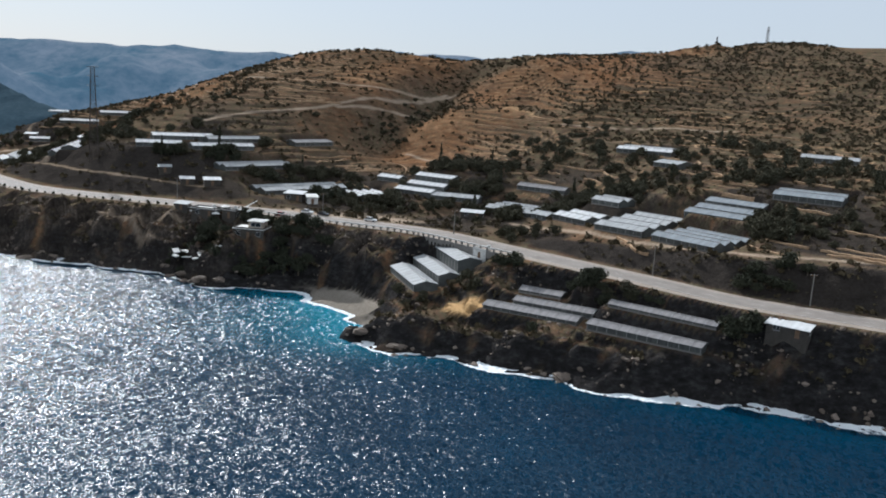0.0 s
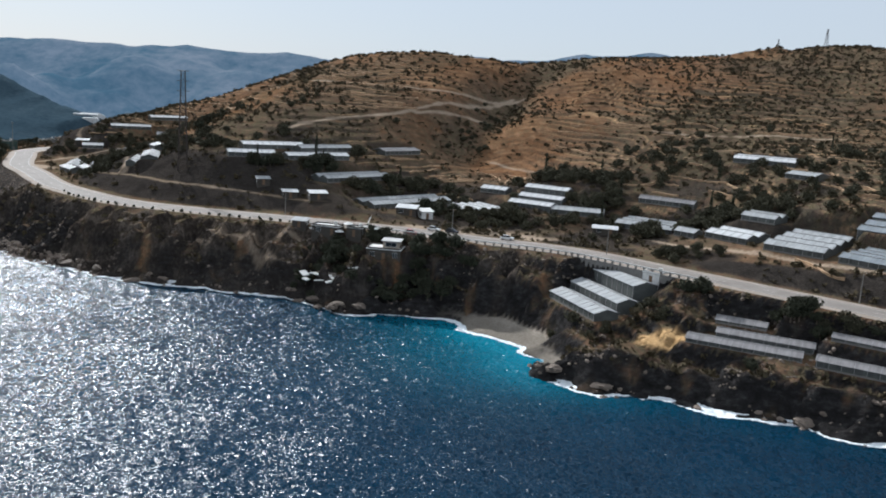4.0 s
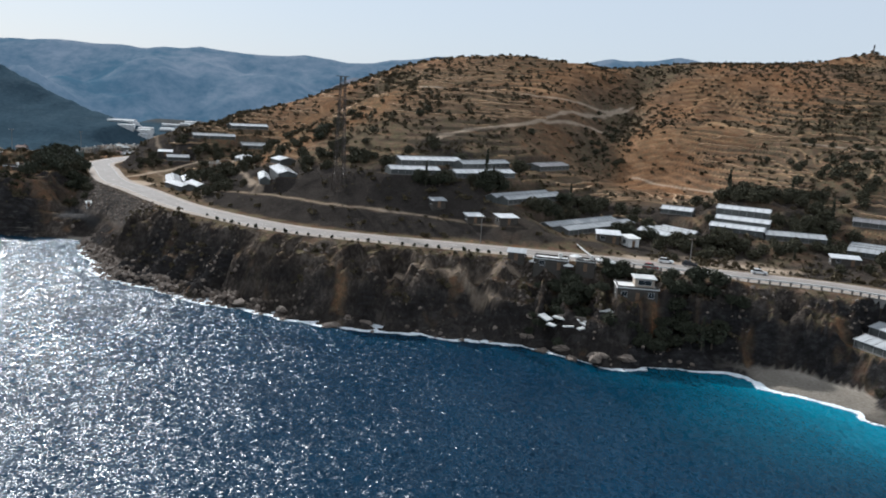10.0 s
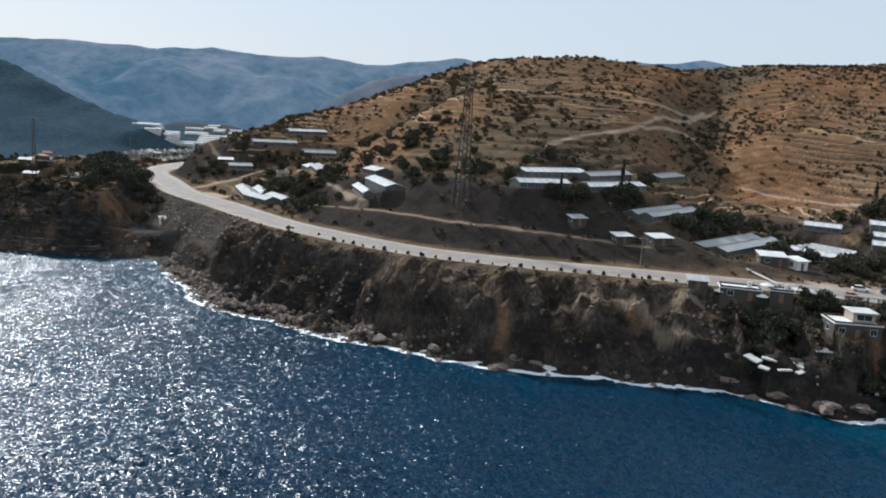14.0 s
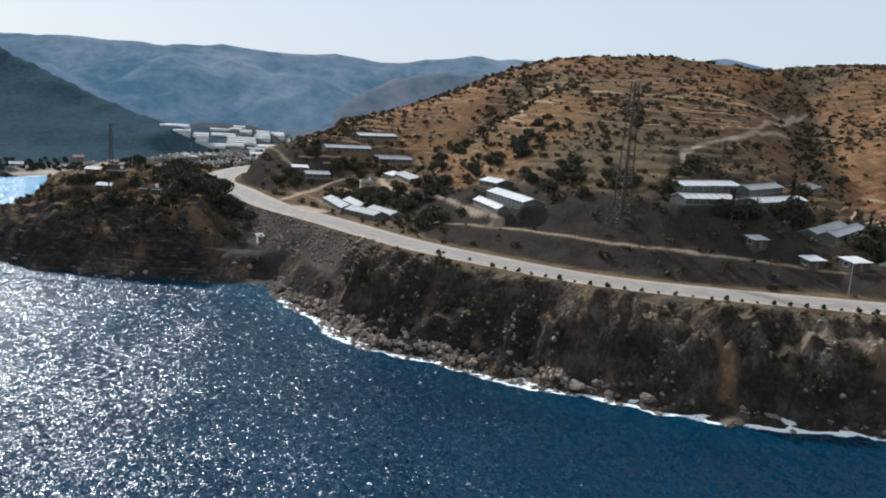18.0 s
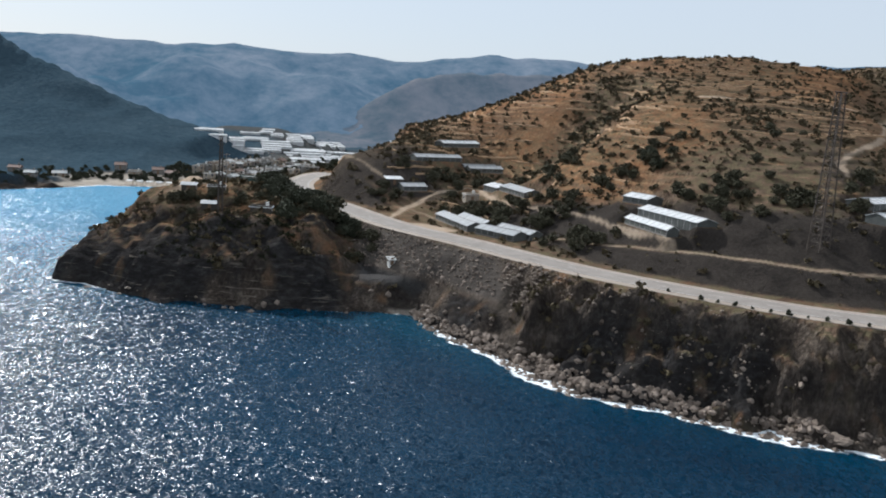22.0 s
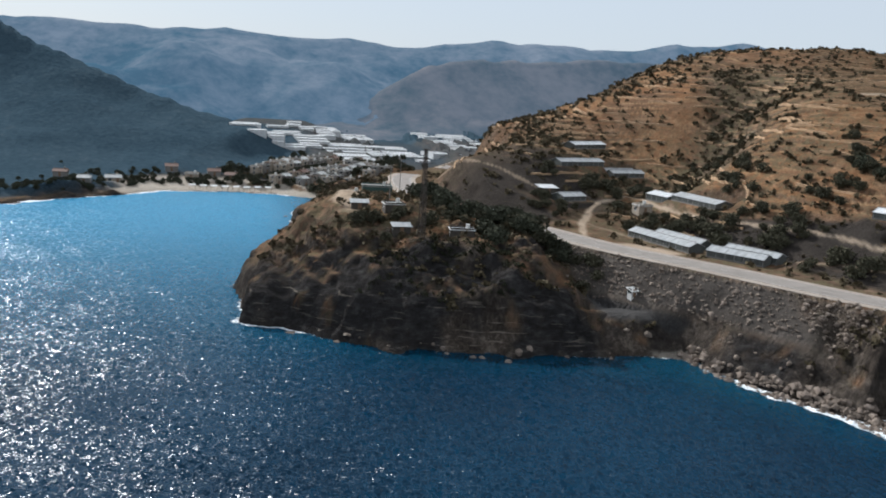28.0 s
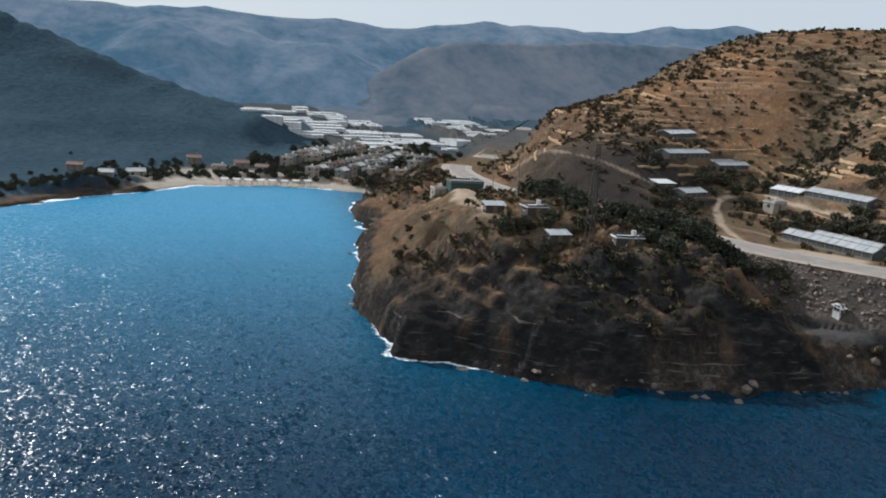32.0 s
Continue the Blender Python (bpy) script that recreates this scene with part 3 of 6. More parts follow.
def sea_material():
    m = Mat("sea_water", 0.16, spec=0.235)
    m.b.inputs["IOR"].default_value = 1.33
    shal = m.attr("shallow")
    patch = m.noise(0.02, 3)
    deep = m.ramp(patch, [(0.3, (0.0003, 0.0155, 0.036)), (0.7, (0.0005, 0.0245, 0.054))])
    c = m.mix(shal, deep, (0.010, 0.19, 0.28))
    # the bay's sheen and sky reflection are painted in as a lighter blue
    c = m.mix(m.attr("bay"), c, (0.05, 0.26, 0.44))
    foam_n = m.noise(0.5, 5, 0.7)
    foam = m.ramp(m.math("SUBTRACT", m.attr("foam"), m.math("MULTIPLY", foam_n, 0.9)), [(0.02, 0.0), (0.16, 1.0)])
    c = m.mix(foam, c, (0.82, 0.85, 0.86))
    m.color(c)
    m.rough(m.ramp(foam, [(0.0, WAVE_ROUGH), (1.0, 0.8)]))

    def vec(op, a, b):
        n = m.nt.nodes.new("ShaderNodeVectorMath")
        n.operation = op
        for sock, v in zip(n.inputs, (a, b)):
            if isinstance(v, tuple):
                sock.default_value = v
            else:
                m.link(v, sock)
        return n.outputs[0]

    def slopes(scale, detail, stretch, turn, steep):
        """Slopes of waves of one size, from a vector noise: x and y tilt."""
        mp = m.nt.nodes.new("ShaderNodeMapping")
        mp.inputs["Rotation"].default_value = (0, 0, radians(turn))
        mp.inputs["Scale"].default_value = stretch
        m.link(m.pos(), mp.inputs["Vector"])
        n = m.nt.nodes.new("ShaderNodeTexNoise")
        n.inputs["Scale"].default_value = scale
        n.inputs["Detail"].default_value = detail
        n.inputs["Distortion"].default_value = 0.4
        m.link(mp.outputs[0], n.inputs["Vector"])
        return vec("MULTIPLY", vec("SUBTRACT", n.outputs["Color"], (0.5, 0.5, 0.5)), (steep, steep, 0.0))

    tilt = vec("ADD", slopes(0.09, 2, (1.0, 0.6, 1.0), 30, WAVE_STEEP[0]), slopes(0.8, 1, (1.0, 0.65, 1.0), 30, WAVE_STEEP[1]))
    tilt = vec("ADD", tilt, slopes(2.3, 1, (1.0, 0.8, 1.0), 20, WAVE_STEEP[2]))
    calm = m.math("SUBTRACT", 1.0, m.math("MULTIPLY", m.attr("bay"), 0.45))
    sc = m.nt.nodes.new("ShaderNodeVectorMath")
    sc.operation = "SCALE"
    m.link(tilt, sc.inputs[0])
    m.link(calm, sc.inputs["Scale"])
    m.link(vec("NORMALIZE", vec("ADD", sc.outputs[0], (0.0, 0.0, 1.0)), (0.0, 0.0, 0.0)), m.b.inputs["Normal"])
    return m.m


WAVE_ROUGH, WAVE_STEEP = 0.265, (0.38, 1.2, 1.85)
gx, gy = np.meshgrid(GX, GY)
GH, ds, e_road, rz, t_cliff, flat, head, beach, terr, bench = land(gx, gy)
slope_y, slope_x = np.gradient(GH, GY, GX)
steep = np.hypot(slope_x, slope_y)
coast = step(3, -4, e_road) * step(620, 560, gy)
rock_w = np.clip(coast * (step(0.45, 0.9, steep) + step(14, 6, ds)) + 0.4 * step(0.75, 1.1, steep), 0, 1)
gravel_w = step(-250, -244, gx) * step(-205, -213, gx) * step(335, 350, gy) * step(-6.5, -7.5, e_road) * step(7, 9, GH)
bench_w = step(-250, -244, gx) * step(-205, -213, gx) * step(335, 350, gy) * step(-14, -16, e_road) * step(9, 7.6, GH) * step(8, 10, ds)
rock_w = rock_w * (1 - gravel_w)
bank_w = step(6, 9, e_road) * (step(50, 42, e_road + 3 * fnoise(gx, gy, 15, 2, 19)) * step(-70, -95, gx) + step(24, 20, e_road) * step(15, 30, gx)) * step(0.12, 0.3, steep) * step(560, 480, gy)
slate_face = step(-246, -256, gx) * step(414, 402, gy) * step(-0.95, -0.4, fnoise(gx, gy, 12, 3, 84))
rock_w = np.maximum(rock_w, slate_face * np.maximum(step(0.25, 0.45, steep), step(402, 395, gy)))
shoulder = np.exp(-(((gx + 268) / 9) ** 2 + ((gy - 394) / 9) ** 2)) + np.exp(-(((gx + 256) / 8) ** 2 + ((gy - 392) / 10) ** 2)) + 1.0 * np.exp(-(((gx + 284) / 24) ** 2 + ((gy - 403) / 3.0) ** 2))
shoulder = step(0.35, 0.75, shoulder + 0.75 * fnoise(gx, gy, 5, 3, 88)) * (0.65 + 0.35 * fnoise(gx, gy, 3, 2, 92))
rock_w = rock_w * (1 - 0.85 * shoulder)
scree_w = step(-298, -305, gx) * step(412, 428, gy) * step(578, 560, gy) * step(2, 5, ds)
rock_w = rock_w * (1 - 0.75 * scree_w)
belt = step(8, 14, e_road) * step(125, 70, e_road + 14 * fnoise(gx, gy, 30, 3, 86)) * step(-150, -115, gx) * step(420, 360, gy)
bank_w = np.maximum(bank_w, 0.9 * belt * step(-0.3, 0.15, fnoise(gx, gy, 17, 3, 87)))
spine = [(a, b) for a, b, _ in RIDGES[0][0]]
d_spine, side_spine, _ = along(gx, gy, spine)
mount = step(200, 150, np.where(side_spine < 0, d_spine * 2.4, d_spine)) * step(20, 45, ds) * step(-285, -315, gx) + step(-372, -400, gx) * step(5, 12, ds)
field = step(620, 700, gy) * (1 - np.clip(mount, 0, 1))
dry_fade = 1 - 0.8 * field
dry_w = np.exp(-(((gx + 20) / 120) ** 2 + ((gy - 520) / 110) ** 2)) + np.exp(-(((gx - 60) / 70) ** 2 + ((gy - 520) / 70) ** 2)) + 0.8 * step(-110, -150, gx) * step(-225, -180, gx) * step(380, 420, gy)
dry_w = 0.75 * dry_w + 1.1 * np.exp(-(along(gx, gy, [(a, b) for a, b, _ in SPUR])[0] / 22) ** 2)
dry_w = dry_w - 1.2 * np.exp(-(along(gx, gy, GULLY)[0] / 16) ** 2) - 1.4 * np.exp(-(along(gx, gy, RAVINE)[0] / 13) ** 2)
dry_w = np.clip(dry_w + 0.22 * step(70, 20, gx) * step(380, 420, gy) + 0.5 * fnoise(gx, gy, 45, 3, 66), 0, 1)
top_w = step(-246, -256, gx) * step(400, 410, gy) * step(560, 530, gy) * step(-9, -12, e_road)
dry_w = np.maximum(dry_w * dry_fade, shoulder)
dry_w = np.maximum(dry_w, np.maximum(scree_w * (0.55 + 0.4 * fnoise(gx, gy, 14, 3, 89)), top_w * (0.45 + 0.5 * fnoise(gx, gy, 10, 3, 90))))
scrub_w = np.clip(1.05 - 0.75 * dry_w + 0.4 * fnoise(gx, gy, 50, 3, 61), 0, 1)
far_end = step(560, 575, gy)
sand_w = np.clip(beach * step(20 + 18 * far_end, 12 + 12 * far_end, ds) * step(1.9 + 2.0 * far_end, 1.2 + 1.8 * far_end, GH) * step(0.6, 0.35, steep), 0, 1)
fr = land.phase
riser_shade_w = np.clip(terr * step(0.66, 0.76, fr), 0, 1) * step(-0.65, -0.1, fnoise(gx, gy, 22, 2, 48))
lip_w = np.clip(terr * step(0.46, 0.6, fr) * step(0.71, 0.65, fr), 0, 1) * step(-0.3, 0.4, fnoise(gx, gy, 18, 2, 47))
track_w = np.clip(bench * 1.1, 0, 0.5)
for line in TRACKS:
    d_t, _, _ = along(gx, gy, line)
    wide = 0.8 if line[0] == (-255, 548) else 1.35
    track_w = np.maximum(track_w, 0.59 * wide * step(wide, 0.4 * wide, d_t + 0.5 * fnoise(gx, gy, 5, 2, 91)))
yard = np.exp(-(((gx + 30) / 26) ** 2 + ((gy - 292) / 9) ** 2)) + np.exp(-(((gx + 228) / 10) ** 2 + ((gy - 404) / 9) ** 2)) + np.exp(-(((gx + 300) / 5) ** 2 + ((gy - 446) / 26) ** 2)) + np.exp(-(((gx + 291) / 6) ** 2 + ((gy - 482) / 9) ** 2))
track_w = np.maximum(track_w, 0.9 * step(0.3, 0.7, yard + 0.25 * fnoise(gx, gy, 8, 3, 93)))
straw_w = step(0.35, 0.6, np.exp(-(((gx - 9) / 8) ** 2 + ((gy - 211) / 4) ** 2)) + 0.12 * fnoise(gx, gy, 3, 2, 95))
# dark slate rock; its weight in the alcoves paints in their shade
GROUND = sheet("ground", GX, GY, GH, {"rock": rock_w, "bench": bench_w, "slate_and_shade": np.clip(step(-30, -12, gx) + 0.55 * land.alcove + (0.4 * step(-242, -236, gx) + 0.35 * step(-135, -110, gx)) * step(15, 8, GH) + 0.95 * slate_face, 0, 1), "ledge": step(-246, -256, gx) * step(406, 396, gy) * step(12, 8, GH), "bank": bank_w, "gravel": gravel_w, "hazy_forest": np.clip(mount + 0.55 * field * step(640, 760, gy) + 0.45 * field * step(850, 880, gy), 0, 1), "scrub": scrub_w, "sand": sand_w,
                                    "track": track_w, "straw": straw_w, "dry": dry_w, "riser_shade": riser_shade_w, "lip": lip_w}, ground_material())
tagged(GROUND, "dry terraced coastal hillside with dark rocky cliffs", "ground", kind="structure")

SX = np.array(growing(-560, -1, 8, 4200)[::-1] + list(spaced([(-560, -345, 3.0), (-345, 135, 1.3), (135, 330, 5.0)])) + growing(330, 1, 8, 4200))
SY = np.array(growing(150, -1, 6, 2500)[::-1] + list(spaced([(150, 610, 1.3), (610, 640, 2.5)])) + growing(640, 1, 20, 700))
sx, sy = np.meshgrid(SX, SY)
s_ds = shore_distance(sx, sy) + wobble(sx, sy)
strip = step(-150, -170, sx) * step(-240, -228, sx) * step(370, 350, sy)
foam_w = step(-2.6 - 2.4 * strip, 0.4, s_ds) * (0.55 + 0.6 * step(-0.5, 0.3, fnoise(sx, sy, 11, 3, 78))) + 0.42 * step(-6.5, -1.0, s_ds) * step(0.0, 0.6, fnoise(sx, sy, 16, 3, 77))
cove = np.exp(-((sx + 30) ** 2 + (sy - 222) ** 2) / (2 * 20 ** 2)) + 0.08 * np.exp(-((sx + 232) ** 2 + (sy - 350) ** 2) / (2 * 16 ** 2))
foam_w = foam_w * (1 - 0.35 * step(-300, -310, sx) * step(396, 410, sy)) * (1 - 0.3 * np.exp(-((sx + 333) ** 2 + (sy - 394) ** 2) / (2 * 9 ** 2))) * (1 - 0.62 * step(-312, -302, sx) * step(-240, -248, sx) * step(300, 340, sy))
bay = 0.9 * step(-285, -330, sx) * step(330, 560, sy)
shallow_w = np.clip(step(-18, -1, s_ds) * (0.04 + 0.6 * cove) + 0.45 * cove, 0, 1)
SEA = sheet("sea", SX, SY, np.zeros(sx.shape), {"foam": np.clip(foam_w, 0, 1), "shallow": shallow_w, "bay": bay}, sea_material())
tagged(SEA, "deep blue rippled sea with white surf along the rocks", "sea", kind="structure")


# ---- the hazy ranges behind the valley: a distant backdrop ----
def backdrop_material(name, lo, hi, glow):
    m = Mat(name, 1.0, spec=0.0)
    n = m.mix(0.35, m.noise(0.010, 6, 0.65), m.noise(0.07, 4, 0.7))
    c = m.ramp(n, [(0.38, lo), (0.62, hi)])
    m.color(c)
    # distance haze painted as a blue-grey glow of the hillsides
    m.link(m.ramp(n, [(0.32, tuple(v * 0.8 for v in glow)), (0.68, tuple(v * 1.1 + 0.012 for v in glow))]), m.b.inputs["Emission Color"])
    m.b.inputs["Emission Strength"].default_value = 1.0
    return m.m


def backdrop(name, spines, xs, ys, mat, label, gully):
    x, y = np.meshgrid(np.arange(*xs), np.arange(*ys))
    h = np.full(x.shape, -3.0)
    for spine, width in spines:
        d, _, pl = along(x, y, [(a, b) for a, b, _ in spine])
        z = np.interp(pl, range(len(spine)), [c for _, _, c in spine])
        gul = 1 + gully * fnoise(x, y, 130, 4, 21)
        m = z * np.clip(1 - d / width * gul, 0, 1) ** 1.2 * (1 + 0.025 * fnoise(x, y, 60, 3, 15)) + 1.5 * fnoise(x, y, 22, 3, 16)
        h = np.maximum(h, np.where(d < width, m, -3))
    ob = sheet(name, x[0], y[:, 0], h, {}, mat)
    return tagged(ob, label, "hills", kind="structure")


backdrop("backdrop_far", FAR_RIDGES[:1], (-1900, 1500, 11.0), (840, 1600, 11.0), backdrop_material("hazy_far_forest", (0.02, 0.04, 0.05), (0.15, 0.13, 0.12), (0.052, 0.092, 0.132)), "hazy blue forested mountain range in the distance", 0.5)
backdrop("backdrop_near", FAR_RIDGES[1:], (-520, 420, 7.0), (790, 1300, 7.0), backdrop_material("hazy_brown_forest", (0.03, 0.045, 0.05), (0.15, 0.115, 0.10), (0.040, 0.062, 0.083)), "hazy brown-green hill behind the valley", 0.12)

# ---- building kit ----
class Shape:
    """Collects vertices and faces of one mesh."""

    def __init__(self):
        self.v, self.f = [], []

    def add(self, vs, fs, m=None):
        k = len(self.v)
        self.v += [tuple(m @ Vector(p)) for p in vs] if m is not None else [tuple(p) for p in vs]
        self.f += [tuple(k + i for i in f) for f in fs]
        return self

    def box(self, x0, y0, z0, x1, y1, z1, m=None, bev=0.0):
        if bev:
            b = bev
            vs = []
            for z, q in ((z0, b), (z0 + b, 0), (z1 - b, 0), (z1, b)):
                vs += [(x0 + q, y0 + q, z), (x1 - q, y0 + q, z), (x1 - q, y1 - q, z), (x0 + q, y1 - q, z)]
            fs = [(3, 2, 1, 0), (12, 13, 14, 15)]
            for r in range(3):
                for i in range(4):
                    j = (i + 1) % 4
                    fs.append((r * 4 + i, r * 4 + j, r * 4 + 4 + j, r * 4 + 4 + i))
            return self.add(vs, fs, m)
        vs = [(x0, y0, z0), (x1, y0, z0), (x1, y1, z0), (x0, y1, z0), (x0, y0, z1), (x1, y0, z1), (x1, y1, z1), (x0, y1, z1)]
        return self.add(vs, [(3, 2, 1, 0), (4, 5, 6, 7), (0, 1, 5, 4), (1, 2, 6, 5), (2, 3, 7, 6), (3, 0, 4, 7)], m)

    def prism(self, outline, x0, x1, m=None):
        """Extrudes a (y, z) outline along x."""
        n = len(outline)
        vs = [(x0, y, z) for y, z in outline] + [(x1, y, z) for y, z in outline]
        fs = [tuple(range(n))[::-1], tuple(range(n, 2 * n))]
        fs += [(i, (i + 1) % n, n + (i + 1) % n, n + i) for i in range(n)]
        return self.add(vs, fs, m)

    def tube(self, a, b, r0, r1, n=6):
        a, b = Vector(a), Vector(b)
        q = (b - a).to_track_quat("Z", "Y").to_matrix()
        vs = []
        for c, r in ((a, r0), (b, r1)):
            vs += [c + q @ Vector((r * math.cos(6.2832 * i / n), r * math.sin(6.2832 * i / n), 0)) for i in range(n)]
        fs = [(i, (i + 1) % n, n + (i + 1) % n, n + i) for i in range(n)]
        fs += [tuple(range(n))[::-1], tuple(range(n, 2 * n))]
        return self.add(vs, fs)

    def mesh(self, name, mat, smooth=False):
        me = bpy.data.meshes.new(name)
        me.from_pydata(self.v, [], self.f)
        me.materials.append(mat)
        if smooth:
            me.polygons.foreach_set("use_smooth", [True] * len(me.polygons))
        me.update()
        return me


def part(name, shape, mat, parent, label="", smooth=False):
    me = shape if isinstance(shape, bpy.types.Mesh) else shape.mesh(name, mat, smooth)
    ob = new(name, me)
    ob.parent = parent
    return tagged(ob, label) if label else ob


def height(x, y):
    return float(land(np.array([float(x)]), np.array([float(y)]))[0][0])


def heights(pts):
    a = np.array(pts, float)
    return land(a[:, 0], a[:, 1])[0]


def thing(name, x, y, z, yaw, label, category, group=""):
    ob = new(name)
    ob.empty_display_size = 0.5
    ob.matrix_basis = pose(x, y, z, 0, 0, yaw)
    return tagged(ob, label, category, group)


FOOT = []  # ground taken up by buildings: x, y, radius


def claim(x, y, yaw, w, d):
    """Remembers a footprint from its corner, w along yaw and d to the left of it."""
    c, s = math.cos(radians(yaw)), math.sin(radians(yaw))
    n, k = max(1, round(w / 4)), max(1, round(d / 4))
    for i in range(n):
        for j in range(k):
            u, v = (i + 0.5) * w / n, (j + 0.5) * d / k
            FOOT.append((x + c * u - s * v, y + s * u + c * v, max(w / n, d / k) * 0.75))


# ---- surfaces of the built things ----
def glass_roof(name, lo, hi, rough, stripe):
    m = Mat(name, rough, spec=0.16)
    grime = m.noise(0.35, 5, 0.65)
    streak = m.noise(0.8, 3, 0.6, vec=m.obj(), stretch=(3.0, 0.25, 0.4))
    pane = m.noise(stripe, 0, 0.5, vec=m.obj(), stretch=(1, 0.02, 0.02))
    c = m.ramp(grime, [(0.3, lo), (0.68, hi)])
    c = m.mix(0.35, c, m.ramp(streak, [(0.35, lo), (0.65, hi)]))
    c = m.mix(0.25, c, m.ramp(pane, [(0.4, lo), (0.6, hi)]))
    m.color(c).rough(m.ramp(grime, [(0.3, rough), (0.7, min(1, rough + 0.25))])).bump(streak, 0.02, 0.4)
    return m.m


M_WHITE = glass_roof("whitewashed_glass", (0.46, 0.46, 0.455), (0.72, 0.72, 0.71), 0.7, 1.2)
M_PALE = glass_roof("dusty_glass", (0.28, 0.284, 0.28), (0.49, 0.494, 0.49), 0.55, 1.2)
M_BLUE = glass_roof("bluish_film", (0.18, 0.197, 0.21), (0.33, 0.355, 0.37), 0.5, 0.9)
M_DARK = glass_roof("dark_shade_net", (0.15, 0.14, 0.14), (0.30, 0.285, 0.28), 0.45, 0.9)
# dirty side glass, coloured dark to stand for the shaded interior behind
M_SIDE = glass_roof("side_glass_grime_and_shade", (0.05, 0.052, 0.05), (0.14, 0.145, 0.135), 0.4, 1.1)
M_FRAME = simple("grey_steel", (0.32, 0.31, 0.30), 0.55, 0.3)
M_STEEL = simple("dark_weathered_steel", (0.085, 0.068, 0.056), 0.6, 0.3)
M_PLASTER = simple("white_plaster", (0.74, 0.72, 0.68), 0.85, 0, 0.7, 0.18)
M_CREAM = simple("cream_plaster", (0.36, 0.30, 0.235), 0.85, 0, 0.7, 0.22)
M_GREYWALL = simple("bare_concrete", (0.22, 0.205, 0.185), 0.9, 0, 0.8, 0.25)
# walls turned from the sun: their shade is put into this dark colour
M_SHADEWALL = simple("wall_painted_shade", (0.085, 0.074, 0.062), 0.92, 0, 0.8, 0.3)
M_SLAB = simple("roof_concrete", (0.55, 0.54, 0.51), 0.85, 0, 0.9, 0.25)
M_TILE = simple("clay_tiles", (0.21, 0.135, 0.105), 0.8, 0, 2.0, 0.35)
M_GREEN = simple("green_sheet_metal", (0.045, 0.085, 0.075), 0.5, 0.1, 0.9, 0.3)
M_BLUETARP = simple("blue_tarpaulin", (0.04, 0.07, 0.32), 0.5, 0, 1.5, 0.3)
M_WOOD = simple("weathered_timber", (0.20, 0.13, 0.08), 0.85)
M_PANE = simple("window_glass", (0.02, 0.026, 0.03), 0.12, 0, 1.0, 0.3, 0.6)
M_BLACK = simple("rubber", (0.02, 0.02, 0.02), 0.8)
M_STONE = simple("rubble_stone", (0.27, 0.23, 0.19), 0.95, 0, 1.6, 0.4)
M_LINE = simple("road_paint", (0.46, 0.44, 0.40), 0.7, 0, 0.9, 0.25)

# ---- road ----
def smooth_line(pts, gap):
    """Catmull-Rom through the points, at even gaps."""
    P = [Vector(p) for p in pts]
    P = [2 * P[0] - P[1]] + P + [2 * P[-1] - P[-2]]
    out = []
    for a, b, c, d in zip(P, P[1:], P[2:], P[3:]):
        n = max(2, int((c - b).length / gap))
        for i in range(n):
            t = i / n
            out.append(0.5 * ((2 * b) + (c - a) * t + (2 * a - 5 * b + 4 * c - d) * t * t + (3 * b - a - 3 * c + d) * t ** 3))
    return out + [P[-2]]


ROAD_LINE = [p for p in smooth_line([(x, y, z) for (x, y), z in zip(ROAD, ROAD_Z)], 3.0) if -400 < p.x < 300]


def ribbon(line, left, right, lift, thick=0.25):
    """A strip between two offsets from a line, with sides."""
    s, n = Shape(), len(line)
    vs = []
    for i, p in enumerate(line):
        d = (line[min(i + 1, n - 1)] - line[max(i - 1, 0)])
        w = Vector((-d.y, d.x, 0)).normalized()
        a, b = p + w * left, p + w * right
        vs += [(a.x, a.y, p.z + lift), (b.x, b.y, p.z + lift), (a.x, a.y, p.z + lift - thick), (b.x, b.y, p.z + lift - thick)]
    fs = []
    for i in range(n - 1):
        k = i * 4
        fs += [(k + 1, k + 5, k + 4, k), (k, k + 4, k + 6, k + 2), (k + 5, k + 1, k + 3, k + 7)]
    return s.add(vs, fs)


def asphalt_material():
    m = Mat("bleached_asphalt", 0.85, spec=0.2)
    n1, n2 = m.noise(0.25, 5, 0.6), m.noise(3.0, 4, 0.7)
    c = m.ramp(n1, [(0.3, (0.22, 0.19, 0.165)), (0.7, (0.33, 0.29, 0.255))])
    c = m.mix(0.3, c, m.ramp(n2, [(0.3, (0.11, 0.098, 0.088)), (0.7, (0.28, 0.25, 0.225))]))
    m.color(c).bump(n2, 0.02, 0.5)
    return m.m


def gravel_material():
    m = Mat("dusty_gravel", 0.95, spec=0.15)
    n1, n2 = m.noise(0.18, 5, 0.65), m.noise(2.4, 4, 0.7)
    c = m.ramp(n1, [(0.3, (0.28, 0.23, 0.185)), (0.7, (0.45, 0.38, 0.315))])
    c = m.mix(0.35, c, m.ramp(n2, [(0.3, (0.15, 0.12, 0.095)), (0.7, (0.40, 0.345, 0.29))]))
    m.color(c).bump(n2, 0.05, 0.7)
    return m.m


M_ASPHALT, M_GRAVEL = asphalt_material(), gravel_material()
road = thing("road", 0, 0, 0, 0, "worn pale two-lane coast road with dusty gravel shoulders", "road")
tagged(road, kind="structure")
part("shoulder", ribbon(ROAD_LINE, -6.6, 6.6, 0.02), M_GRAVEL, road, "pale dusty gravel shoulders")
part("carriageway", ribbon(ROAD_LINE, -4.6, 3.9, 0.07, 0.1), M_ASPHALT, road, "sun-bleached asphalt")
